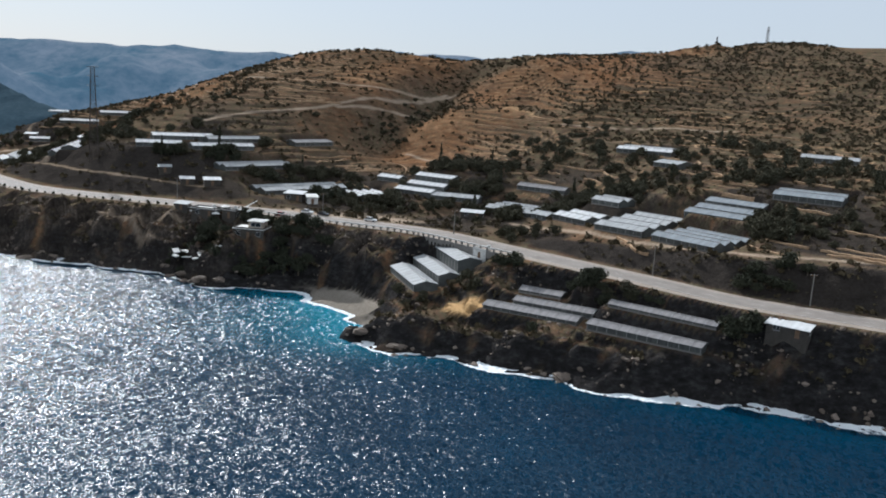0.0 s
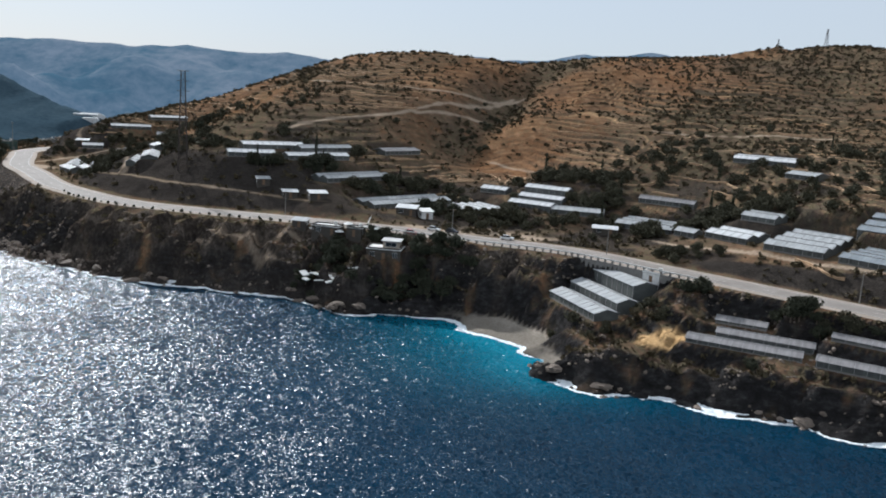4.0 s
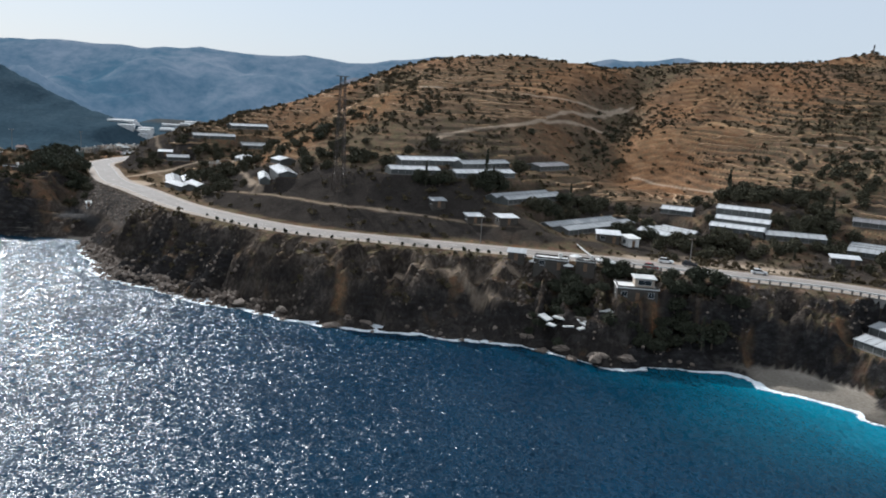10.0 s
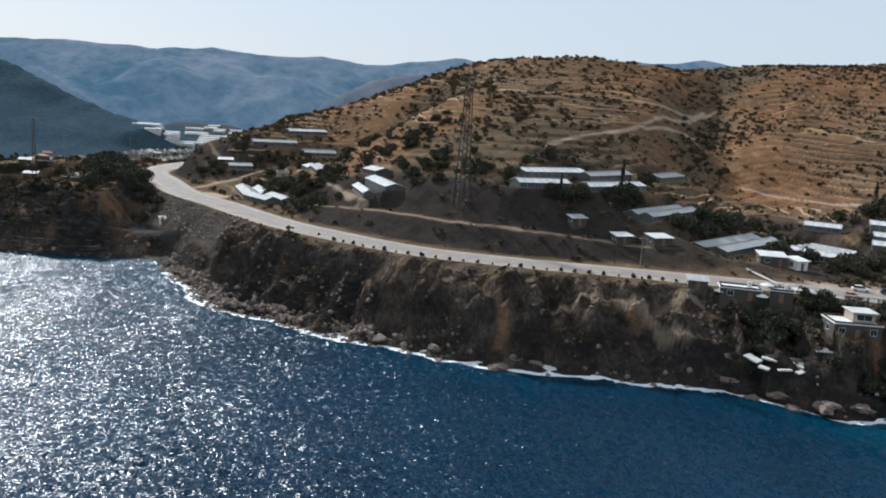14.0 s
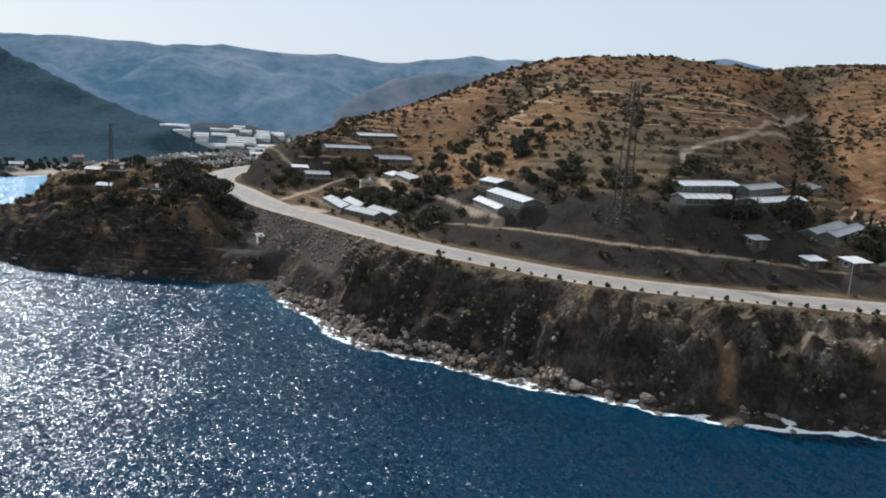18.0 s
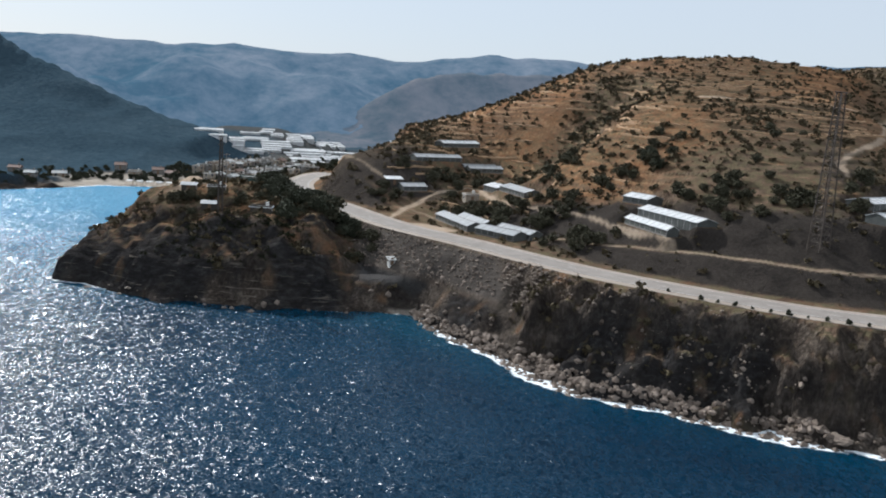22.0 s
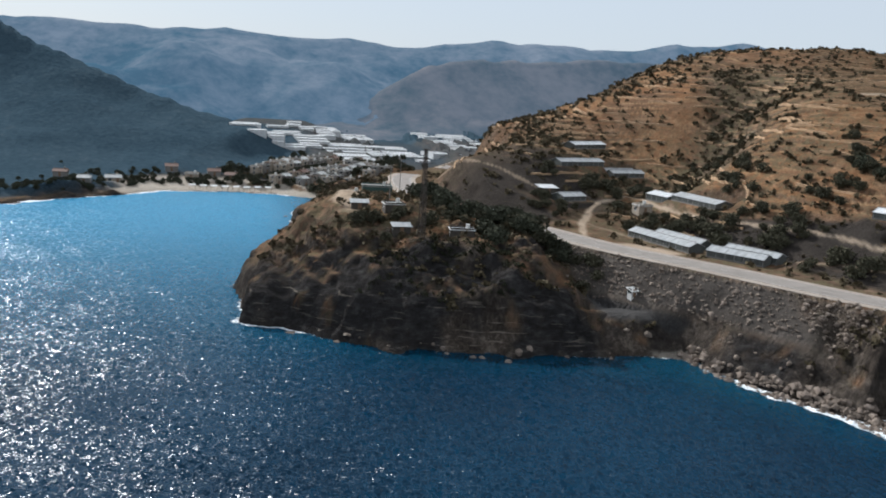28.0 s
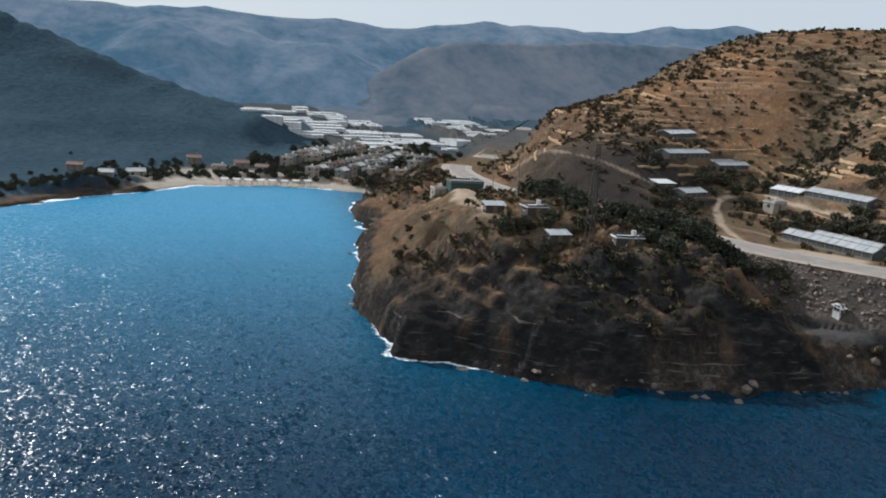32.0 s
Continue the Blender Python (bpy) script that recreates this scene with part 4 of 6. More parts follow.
part("edge_line", ribbon(ROAD_LINE, 3.45, 3.65, 0.075, 0.01), M_LINE, road)
part("edge_line", ribbon(ROAD_LINE, -4.25, -4.05, 0.075, 0.01), M_LINE, road)
dashes = Shape()
for i in range(0, len(ROAD_LINE) - 2, 4):
    r = ribbon(ROAD_LINE[i:i + 2], -0.42, -0.25, 0.076, 0.01)
    dashes.add(r.v, r.f)
part("centre_line", dashes, M_LINE, road)


def road_at(y, off):
    """A place on the road at that y, set off to its inland (+) or sea (-) side, and the road's heading."""
    i = min(range(1, len(ROAD_LINE) - 1), key=lambda k: abs(ROAD_LINE[k].y - y) + (1000 if ROAD_LINE[k].x < -262 else 0))
    d = ROAD_LINE[i + 1] - ROAD_LINE[i - 1]
    w = Vector((d.y, -d.x, 0)).normalized()
    p = ROAD_LINE[i] + w * off
    return p, math.degrees(math.atan2(d.y, d.x))


# parapet of posts and rail on the sea side above the little bay
rail = thing("parapet", 0, 0, 0, 0, "low concrete parapet of posts and beams beside the road", "parapet")
edge = [p for p in smooth_line([(x, y, z) for (x, y), z in zip(ROAD, ROAD_Z)], 2.4) if -62 < p.x < 30]
post_shape = Shape().box(-0.22, -0.22, -1.6, 0.22, 0.22, 0.95, bev=0.03).mesh("post", M_GREYWALL)
for i in range(1, len(edge) - 1):
    d = edge[i + 1] - edge[i - 1]
    w = Vector((-d.y, d.x, 0)).normalized()
    q = edge[i] + w * 6.9
    ob = part("post", post_shape, None, rail)
    ob.matrix_basis = pose(q.x, q.y, q.z, 0, 0, math.degrees(math.atan2(d.y, d.x)))
part("rail_beam", ribbon(edge[1:-1], 6.75, 7.05, 1.13, 0.28), M_SLAB, rail)
part("footing", ribbon(edge[1:-1], 6.6, 7.2, 0.0, 2.2), M_GREYWALL, rail)

# ---- greenhouses ----
def greenhouse(x, y, length, spans, width, yaw, roof, label, eave=2.5, rise=1.3, stagger=0.0, side=M_SIDE):
    """Rows of gabled spans that climb with the ground. The corner (x, y) is the near left one; the spans run along yaw."""
    c, s = math.cos(radians(yaw)), math.sin(radians(yaw))

    def at(u, v):
        return (x + c * u - s * v, y + s * u + c * v)

    base = height(*at(length / 2, width / 2))
    gh = thing("greenhouse", *at(length / 2, width / 2), base, yaw, label, "greenhouse", "greenhouses on the slopes")
    claim(x, y, yaw, length, width)
    w = width / spans
    for k in range(spans):
        v0, v1 = k * w - width / 2, (k + 1) * w - width / 2 - 0.12
        off = stagger * (k - (spans - 1) / 2)
        x0, x1 = -length / 2 + off, length / 2 + off
        g = heights([at(length / 2 + u, width / 2 + v) for u in (x0, 0, x1) for v in (v0, v1)]) - base
        lo, hi = float(g.min()) - 0.5, float(np.mean(g)) + eave
        mid, top = (v0 + v1) / 2, float(np.mean(g)) + eave + rise
        t = 0.09
        slope = (top - hi) / (mid - v0)
        bars = max(3, round(length / 2.6))
        for slope_, (a, b) in (("front", (v0 - 0.25, mid)), ("back", (mid, v1 + 0.25))):
            r = Shape()
            za, zb = (hi - 0.25 * slope, top) if slope_ == "front" else (top, hi - 0.25 * slope)
            r.prism([(a, za), (b, zb), (b, zb - t), (a, za - t)], x0 - 0.2, x1 + 0.2)
            pane = part("roof_pane", r, roof, gh)
            bar = Shape()
            for i in range(bars + 1):
                u = x0 + (x1 - x0) * i / bars
                bar.prism([(a, za + 0.07), (b, zb + 0.07), (b, zb + 0.003), (a, za + 0.003)], u - 0.06, u + 0.06)
            tagged(part("glazing", bar, M_FRAME, pane), kind="stuff")
        part("ridge", Shape().box(x0 - 0.2, mid - 0.14, top, x1 + 0.2, mid + 0.14, top + 0.13, bev=0.03), M_FRAME, gh)
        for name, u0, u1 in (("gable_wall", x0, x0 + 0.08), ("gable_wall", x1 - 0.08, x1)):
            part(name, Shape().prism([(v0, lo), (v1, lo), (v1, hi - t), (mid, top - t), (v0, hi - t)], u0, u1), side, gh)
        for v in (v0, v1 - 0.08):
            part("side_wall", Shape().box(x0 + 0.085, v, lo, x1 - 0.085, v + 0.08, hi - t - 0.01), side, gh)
        posts = Shape()
        for i in range(bars + 1):
            u = x0 + 0.2 + (x1 - x0 - 0.4) * i / bars
            posts.box(u - 0.06, v0 - 0.07, lo, u + 0.06, v0 - 0.003, hi - t - 0.02)
        tagged(part("wall_framing", posts, M_FRAME, gh), kind="stuff")
        part("plinth", Shape().box(x0 - 0.05, v0 - 0.12, lo - 0.1, x1 + 0.05, v0 - 0.08, lo + 0.9), M_GREYWALL, gh)
    return gh


ROOFS = {"W": (M_WHITE, "white-limed glasshouse with dark glass sides"), "P": (M_PALE, "dusty grey glasshouse among trees on a terrace"),
         "B": (M_BLUE, "wide bluish plastic greenhouse above the road bank"), "D": (M_DARK, "long low greenhouse under dark shade netting")}
for table, eave, rise in ((TERRACE_HOUSES, 1.9, 0.95), (HILL_HOUSES, 1.9, 0.95), (WEST_HOUSES, 1.9, 0.95), (NET_HOUSES, 1.0, 0.55), (COVE_HOUSES, 1.8, 0.9)):
    for x, y, length, spans, width, yaw, kind in table:
        greenhouse(x, y, length, spans, width, yaw, *ROOFS[kind], eave=eave, rise=rise)
# the white sheets of the valley floor
for x, y, l, w in VALLEY:
    greenhouse(x, y, l * 1.06, max(1, round(w / 7)), w * 1.15, 8, M_WHITE, "bright white plastic greenhouse on the valley floor", eave=1.3, rise=0.3, side=M_WHITE)

# ---- houses ----
def window(parent, u, v, z, w, h, face, glass=M_PANE):
    """A framed pane on the wall face: 'f' front (-y), 'b' back, 'l' left (-x), 'r' right."""
    turn = {"f": 0, "r": 90, "b": 180, "l": 270}[face]
    m = pose(u, v, z, 0, 0, turn)
    fr = Shape()
    fr.box(-w / 2 - 0.08, -0.06, -0.1, w / 2 + 0.08, -0.004, 0, m).box(-w / 2 - 0.08, -0.05, h, w / 2 + 0.08, -0.004, h + 0.08, m)
    fr.box(-w / 2 - 0.08, -0.05, 0, -w / 2, -0.004, h, m).box(w / 2, -0.05, 0, w / 2 + 0.08, -0.004, h, m).box(-0.03, -0.05, 0, 0.03, -0.025, h, m)
    win = part("window", fr, M_SLAB, parent)
    part("pane", Shape().box(-w / 2, -0.022, 0, w / 2, -0.004, h, m), glass, win)
    return win


def house(x, y, w, d, yaw, floors, wall, roof, label, style="flat", category="house", group="", storey=2.6, porch=True):
    """A plastered house. (x, y) is its middle; w along yaw, d across."""
    c, s = math.cos(radians(yaw)), math.sin(radians(yaw))
    g = heights([(x + c * u - s * v, y + s * u + c * v) for u in (-w / 2, 0, w / 2) for v in (-d / 2, d / 2)])
    base = float(g.mean()) - 0.1
    lo = float(g.min()) - base - 0.4
    h = floors * storey
    ob = thing("house", x, y, base, yaw, label, category, group)
    claim(x - c * w / 2 + s * d / 2, y - s * w / 2 - c * d / 2, yaw, w, d)
    part("wall", Shape().box(-w / 2, -d / 2, lo, w / 2, d / 2, h, bev=0.04), wall, ob)
    if style == "flat":
        rf = part("roof", Shape().box(-w / 2 - 0.25, -d / 2 - 0.25, h, w / 2 + 0.25, d / 2 + 0.25, h + 0.22, bev=0.03), roof, ob)
        para = Shape()
        for a, b, e, f in ((-w / 2, -d / 2, w / 2, -d / 2 + 0.15), (-w / 2, d / 2 - 0.15, w / 2, d / 2),
                           (-w / 2, -d / 2 + 0.152, -w / 2 + 0.15, d / 2 - 0.152), (w / 2 - 0.15, -d / 2 + 0.152, w / 2, d / 2 - 0.152)):
            para.box(a, b, h + 0.215, e, f, h + 0.6)
        part("parapet", para, wall, rf)
        part("water_tank", Shape().tube((w * 0.25, d * 0.2, h + 0.22), (w * 0.25, d * 0.2, h + 1.4), 0.55, 0.55, 10), M_SLAB, rf)
    elif style == "gable":
        o = d / 2 + 0.4
        rise = d * 0.22
        rf = part("roof", Shape().prism([(-o, h - 0.1), (0, h + rise), (o, h - 0.1), (o, h - 0.25), (-o, h - 0.25)], -w / 2 - 0.3, w / 2 + 0.3), roof, ob)
        part("ridge", Shape().box(-w / 2 - 0.3, -0.15, h + rise - 0.05, w / 2 + 0.3, 0.15, h + rise + 0.08, bev=0.03), roof, rf)
        part("chimney", Shape().box(w * 0.2, d * 0.1, h, w * 0.2 + 0.6, d * 0.1 + 0.6, h + rise + 0.8, bev=0.04), wall, rf)
    else:
        part("roof", Shape().prism([(-d / 2 - 0.5, h + 0.05), (d / 2 + 0.4, h + 0.7), (d / 2 + 0.4, h + 0.8), (-d / 2 - 0.5, h + 0.15)], -w / 2 - 0.4, w / 2 + 0.4), roof, ob)
    n = max(1, int(w / 3.2))
    for k in range(floors):
        for i in range(n):
            u = -w / 2 + w * (i + 0.5) / n
            if k == 0 and i == n // 2:
                part("door", Shape().box(u - 0.5, -d / 2 - 0.06, 0.02, u + 0.5, -d / 2 - 0.004, 2.1, bev=0.01), M_WOOD, ob)
            else:
                window(ob, u, -d / 2, k * storey + 0.95, 1.3, 1.25, "f")
        window(ob, -w / 2, 0, k * storey + 0.95, 1.2, 1.2, "l")
        window(ob, w / 2, 0, k * storey + 0.95, 1.2, 1.2, "r")
    if porch and floors > 1:
        bal = part("balcony", Shape().box(-w * 0.4, -d / 2 - 1.4, storey - 0.12, w * 0.4, -d / 2 - 0.003, storey + 0.03, bev=0.02), M_SLAB, ob)
        rl = Shape().box(-w * 0.4, -d / 2 - 1.38, storey + 0.9, w * 0.4, -d / 2 - 1.32, storey + 0.96)
        for i in range(9):
            u = -w * 0.4 + 0.04 + (w * 0.8 - 0.08) * i / 8
            rl.box(u - 0.02, -d / 2 - 1.37, storey + 0.02, u + 0.02, -d / 2 - 1.33, storey + 0.9)
        part("railing", rl, M_FRAME, bal)
        for u in (-w * 0.38, w * 0.38):
            part("column", Shape().tube((u, -d / 2 - 1.25, lo), (u, -d / 2 - 1.25, storey - 0.12), 0.13, 0.13, 8), M_SLAB, ob)
    return ob


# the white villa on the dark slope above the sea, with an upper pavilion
villa = house(-60, 265, 10, 7, -8, 1, M_SHADEWALL, M_PLASTER, "flat-roofed villa with white slabs on a dark wooded slope", "flat", storey=3.0)
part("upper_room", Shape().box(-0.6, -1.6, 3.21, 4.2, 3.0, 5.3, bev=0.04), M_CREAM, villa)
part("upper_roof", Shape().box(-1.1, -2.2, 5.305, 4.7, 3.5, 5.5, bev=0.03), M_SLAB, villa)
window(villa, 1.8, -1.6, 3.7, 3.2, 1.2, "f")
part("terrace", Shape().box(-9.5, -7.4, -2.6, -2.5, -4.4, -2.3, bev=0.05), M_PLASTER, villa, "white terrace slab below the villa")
part("retaining_wall", Shape().box(-9.2, -7.0, -6.0, -2.8, -4.6, -2.61, bev=0.05), M_SHADEWALL, villa)
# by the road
house(-79, 280.6, 9, 4.5, -16, 1, M_SHADEWALL, M_PLASTER, "low roadside cafe with a pale slab roof over the cliff", "flat", "cafe")
house(-70, 278.3, 5, 3.5, -20, 1, M_SHADEWALL, M_SLAB, "small white-roofed roadside kiosk with a flat roof", "flat", "kiosk")
house(-88, 283.8, 4.5, 3, -14, 1, M_SHADEWALL, M_PALE, "dark roadside shed with a sheet roof", "lean", "shed", storey=2.1)
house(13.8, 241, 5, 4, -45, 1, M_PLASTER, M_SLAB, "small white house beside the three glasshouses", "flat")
house(80, 180.5, 9, 4, -38, 1, M_SHADEWALL, M_WHITE, "low shed with a white sheet roof below the road", "lean", "shed", storey=2.1)
house(-55, 315, 7, 5, -10, 1, M_SHADEWALL, M_WHITE, "roadside workshop with a white sheet roof", "lean", "workshop")
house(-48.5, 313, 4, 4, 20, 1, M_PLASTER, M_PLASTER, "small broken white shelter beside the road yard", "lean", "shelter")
house(-87, 316, 6, 4, 20, 1, M_SHADEWALL, M_WHITE, "grey farm shed with a white roof on the bank", "lean", "shed", storey=2.1)
house(-97, 317.5, 5, 3, 20, 1, M_SHADEWALL, M_WHITE, "small farm shed with a white roof", "lean", "shed", storey=2.1)
house(-108, 325, 4.5, 3, 20, 1, M_SHADEWALL, M_PALE, "white farm hut in front of the long glasshouses", "lean", "hut", storey=2.1)
house(12, 298, 8, 3, -14, 1, M_SHADEWALL, M_WHITE, "long low white-roofed farm shed", "lean", "shed", storey=2.1)
house(-231, 470, 6, 4, 10, 1, M_SHADEWALL, M_WHITE, "small shed with a white roof in the trees", "lean", "shed", storey=2.1)
house(-204, 452, 5, 4, 10, 1, M_CREAM, M_SLAB, "unfinished cream block house at a bend of the track", "flat")
# white parasols of the roadside terrace
for x, y, r in ((-83.5, 280.8, 1.5), (-72.6, 280.2, 1.7), (-66.4, 277.6, 1.6), (-63.5, 276.6, 1.4), (-75.0, 277.2, 1.5)):
    sh = thing("parasol", x, y, max(height(x, y), 15.5), 0, "open white canvas parasol on the roadside terrace", "parasol", "parasols by the road")
    rim = [(r * math.cos(k * math.pi / 4), r * math.sin(k * math.pi / 4), 2.1) for k in range(8)]
    part("canopy", Shape().add(rim + [(0, 0, 2.75), (0, 0, 2.0)], [(k, (k + 1) % 8, 8) for k in range(8)] + [((k + 1) % 8, k, 9) for k in range(8)]), M_PLASTER, sh)
    part("pole", Shape().tube((0, 0, -1.5), (0, 0, 2.7), 0.04, 0.04, 6), M_WOOD, sh)
# a small white pump house at the foot of the fill
house(-236.7, 384.0, 1.7, 1.5, 20, 1, M_PLASTER, M_SLAB, "small white pump house below the road fill", "lean", "pump house", storey=1.4)
# on the headland
house(-285.3, 497, 10.5, 7, -4, 1, M_GREEN, M_GREYWALL, "dark green sheet-metal hall on the headland", "flat", "hall", storey=5.0)
house(-293.2, 499.5, 4, 4, 6, 1, M_CREAM, M_SLAB, "cream annex beside the green hall", "flat", "annex", storey=2.8)
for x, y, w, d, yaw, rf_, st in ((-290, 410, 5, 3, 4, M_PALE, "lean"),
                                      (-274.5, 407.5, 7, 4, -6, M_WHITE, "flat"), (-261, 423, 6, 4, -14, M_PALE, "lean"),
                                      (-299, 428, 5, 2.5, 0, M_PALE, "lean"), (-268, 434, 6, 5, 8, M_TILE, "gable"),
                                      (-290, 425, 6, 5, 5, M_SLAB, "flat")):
    house(x, y, w * 0.9, d * 0.8, yaw, 1, M_SHADEWALL, rf_, "low summer house among trees on the headland", st, "house", "summer houses on the headland", storey=1.9)
tarp = thing("tarpaulin", -283, 487, height(-283, 487) - 0.1, 10, "blue tarpaulin spread over stacked boards", "tarpaulin")
part("stack", Shape().box(-2.2, -1.2, -0.3, 2.2, 1.2, 0.7, bev=0.06), M_WOOD, tarp)
part("cover", Shape().prism([(-1.5, 0.45), (-1.2, 0.78), (0.0, 0.95), (1.2, 0.78), (1.5, 0.45), (1.2, 0.705), (0, 0.87), (-1.2, 0.705)], -2.5, 2.5), M_BLUETARP, tarp)

# broken concrete of the old landing under the villa
ruin = thing("broken_landing", -79, 259, height(-79, 259), -20, "broken pale concrete slabs of an old landing on the rocks", "landing")
for u, v, z, rx, ry, w, d in ((-4.6, 0.4, 0.9, 8, 10, 3.6, 2.0), (-1.2, 1.2, 1.0, -6, 4, 3.2, 2.4), (2.2, 1.4, 0.9, -5, 3, 3.0, 2.2), (5.6, 0.6, 0.5, 6, 8, 3.2, 1.8), (1.6, -2.4, 0.1, -10, -4, 2.6, 1.6), (-2.5, -2.6, 0.0, 8, 6, 2.2, 1.4), (4.6, -2.2, 0.0, 7, -9, 1.8, 1.2)):
    part("slab", Shape().box(-w / 2, -d / 2, -0.2, w / 2, d / 2, 0.15, pose(u, v, z, rx, ry, u * 9), bev=0.05), M_SLAB, ruin)
for i in range(5):
    part("step", Shape().box(4.6, -0.4 + i * 0.42, -2, 5.9, 0.02 + i * 0.42, 0.1 + i * 0.24, bev=0.03), M_SLAB, ruin)
part("retaining_wall", Shape().box(-2.0, 3.0, -1.5, 6.5, 3.4, 1.4, bev=0.05), M_STONE, ruin)

# rows of terraced holiday houses behind the beach
ROWS = [((-331, 639), (-292, 700)), ((-319, 645), (-284, 694)), ((-322, 616), (-276, 666)), ((-309, 613), (-268, 661)), ((-297, 612), (-266, 646)), ((-287, 600), (-262, 625))]
for (x0, y0), (x1, y1) in ROWS:
    ln = math.hypot(x1 - x0, y1 - y0)
    n = int(ln / 6.4)
    yaw = math.degrees(math.atan2(y1 - y0, x1 - x0))
    for i in range(n):
        f = (i + 0.5) / n
        house(x0 + (x1 - x0) * f, y0 + (y1 - y0) * f, 4.6, 4.6, yaw + random.uniform(-3, 3), 2, M_GREYWALL if random.random() < 0.55 else M_CREAM,
              M_SLAB if random.random() < 0.9 else M_TILE, "white two-storey terraced holiday house in a row", "flat" if random.random() < 0.75 else "gable",
              "house", "terraced holiday houses", storey=2.2, porch=False)
for x, y, w, d, fl in ((-417, 613, 8, 6, 1), (-403, 594, 7, 6, 1), (-393, 606, 9, 6, 1),
                       (-371, 641, 8, 7, 1), (-360, 626, 8, 6, 1), (-350, 636, 8, 7, 1), (-341, 628, 8, 6, 1)):
    house(x, y, w * 0.75, d * 0.75, random.uniform(-20, 20), 1, M_GREYWALL if random.random() < 0.6 else M_CREAM, M_SLAB if random.random() < 0.5 else M_TILE,
          "small house between trees on the far shore of the bay", "flat" if random.random() < 0.5 else "gable", "house", "houses on the far shore", porch=False)
for x in range(-358, -318, 5):
    y = 605.5 + random.uniform(-0.8, 0.8)
    b = thing("beach_shelter", x, y, height(x, y), random.uniform(-10, 10), "white canvas sun shelter on the beach", "sun shelter", "sun shelters on the beach")
    part("canopy", Shape().prism([(-1.4, 2.0), (0, 2.5), (1.4, 2.0), (1.35, 1.92), (0, 2.4), (-1.35, 1.92)], -1.6, 1.6), M_PLASTER, b)
    for u in (-1.4, 1.4):
        for v in (-1.2, 1.2):
            part("pole", Shape().tube((u, v, -0.3), (u, v, 2.05), 0.05, 0.05, 6), M_WOOD, b)

# ---- dry-stone terrace walls that follow the contours ----
M_DRYSTONE = simple("dry_stone", (0.46, 0.31, 0.185), 0.95, 0, 1.1, 0.45, 0.1)


def contour(x, y, sign, steps, gap):
    """Walks along the contour from many starts at once."""
    path = []
    for _ in range(steps):
        q = 1.5
        gx_ = land(x + q, y)[0] - land(x - q, y)[0]
        gy_ = land(x, y + q)[0] - land(x, y - q)[0]
        n = np.hypot(gx_, gy_) + 1e-6
        dx, dy = -gy_ / n, gx_ / n
        if path:
            turn = np.where(dx * last[0] + dy * last[1] < 0, -1.0, 1.0)
            dx, dy = 0.5 * dx * turn + 0.5 * last[0], 0.5 * dy * turn + 0.5 * last[1]
        else:
            dx, dy = dx * sign, dy * sign
        last = (dx, dy)
        x, y = x + dx * gap, y + dy * gap
        path.append((x, y))
    return path


def terrace_walls():
    rng = np.random.default_rng(12)
    fields = [(-215, -60, 415, 575, 150), (55, 185, 205, 330, 80), (20, 150, 330, 440, 55), (-250, -195, 470, 590, 40), (-60, -5, 345, 400, 16)]
    x = np.concatenate([rng.uniform(a, b, n) for a, b, c, d, n in fields])
    y = np.concatenate([rng.uniform(c, d, n) for a, b, c, d, n in fields])
    one, two = contour(x, y, 1.0, 7, 2.2), contour(x, y, -1.0, 7, 2.2)
    lines = one[::-1] + [(x, y)] + two
    X, Y = np.stack([p[0] for p in lines], 1), np.stack([p[1] for p in lines], 1)
    Z = land(X.ravel(), Y.ravel())
    E = Z[2].reshape(X.shape)
    Z = Z[0].reshape(X.shape)
    foot = np.array(FOOT)
    for i in range(len(x)):
        a = int(rng.integers(0, 6))
        b = int(rng.integers(10, 16))
        px, py, pz = X[i, a:b], Y[i, a:b], Z[i, a:b]
        clear = ((px[:, None] - foot[:, 0]) ** 2 + (py[:, None] - foot[:, 1]) ** 2 > (foot[:, 2] + 1.5) ** 2).all()
        if not clear or (E[i, a:b] < 14).any() or np.ptp(pz) > 5:
            continue
        base = Vector((px[0], py[0], pz[0]))
        s, vs = Shape(), []
        for k in range(len(px)):
            j0, j1 = max(k - 1, 0), min(k + 1, len(px) - 1)
            w = Vector((-(py[j1] - py[j0]), px[j1] - px[j0], 0)).normalized() * 0.3
            top = 0.55 + 0.25 * float(rng.uniform(-1, 1))
            p = Vector((px[k], py[k], pz[k])) - base
            for sd, h in ((1, -0.8), (1, top), (-1, top - 0.05), (-1, -0.8)):
                q = p + w * sd
                vs.append((q.x, q.y, q.z + h))
        fs = [(0, 1, 2, 3), tuple(len(vs) - 4 + v for v in (3, 2, 1, 0))]
        for k in range(len(px) - 1):
            o = k * 4
            fs += [(o + u, o + 4 + u, o + 4 + (u + 1) % 4, o + (u + 1) % 4) for u in range(4)]
        ob = new("terrace_wall", s.add(vs, fs).mesh("terrace_wall", M_DRYSTONE))
        ob.matrix_basis = pose(base.x, base.y, base.z)
        tagged(ob, "low broken dry-stone wall along a hillside terrace", "terrace wall", "terrace walls on the slopes")


terrace_walls()

# ---- plants ----
def leaf_material(name, lo, hi):
    m = Mat(name, 0.85, spec=0.08)
    n = m.noise(0.9, 4, 0.7)
    c = m.ramp(n, [(0.3, lo), (0.7, hi)])
    c = m.mix(0.4, c, m.ramp(m.island(), [(0.0, lo), (1.0, hi)]))
    m.color(c)
    m.b.inputs["Subsurface Weight"].default_value = 0.0
    return m.m


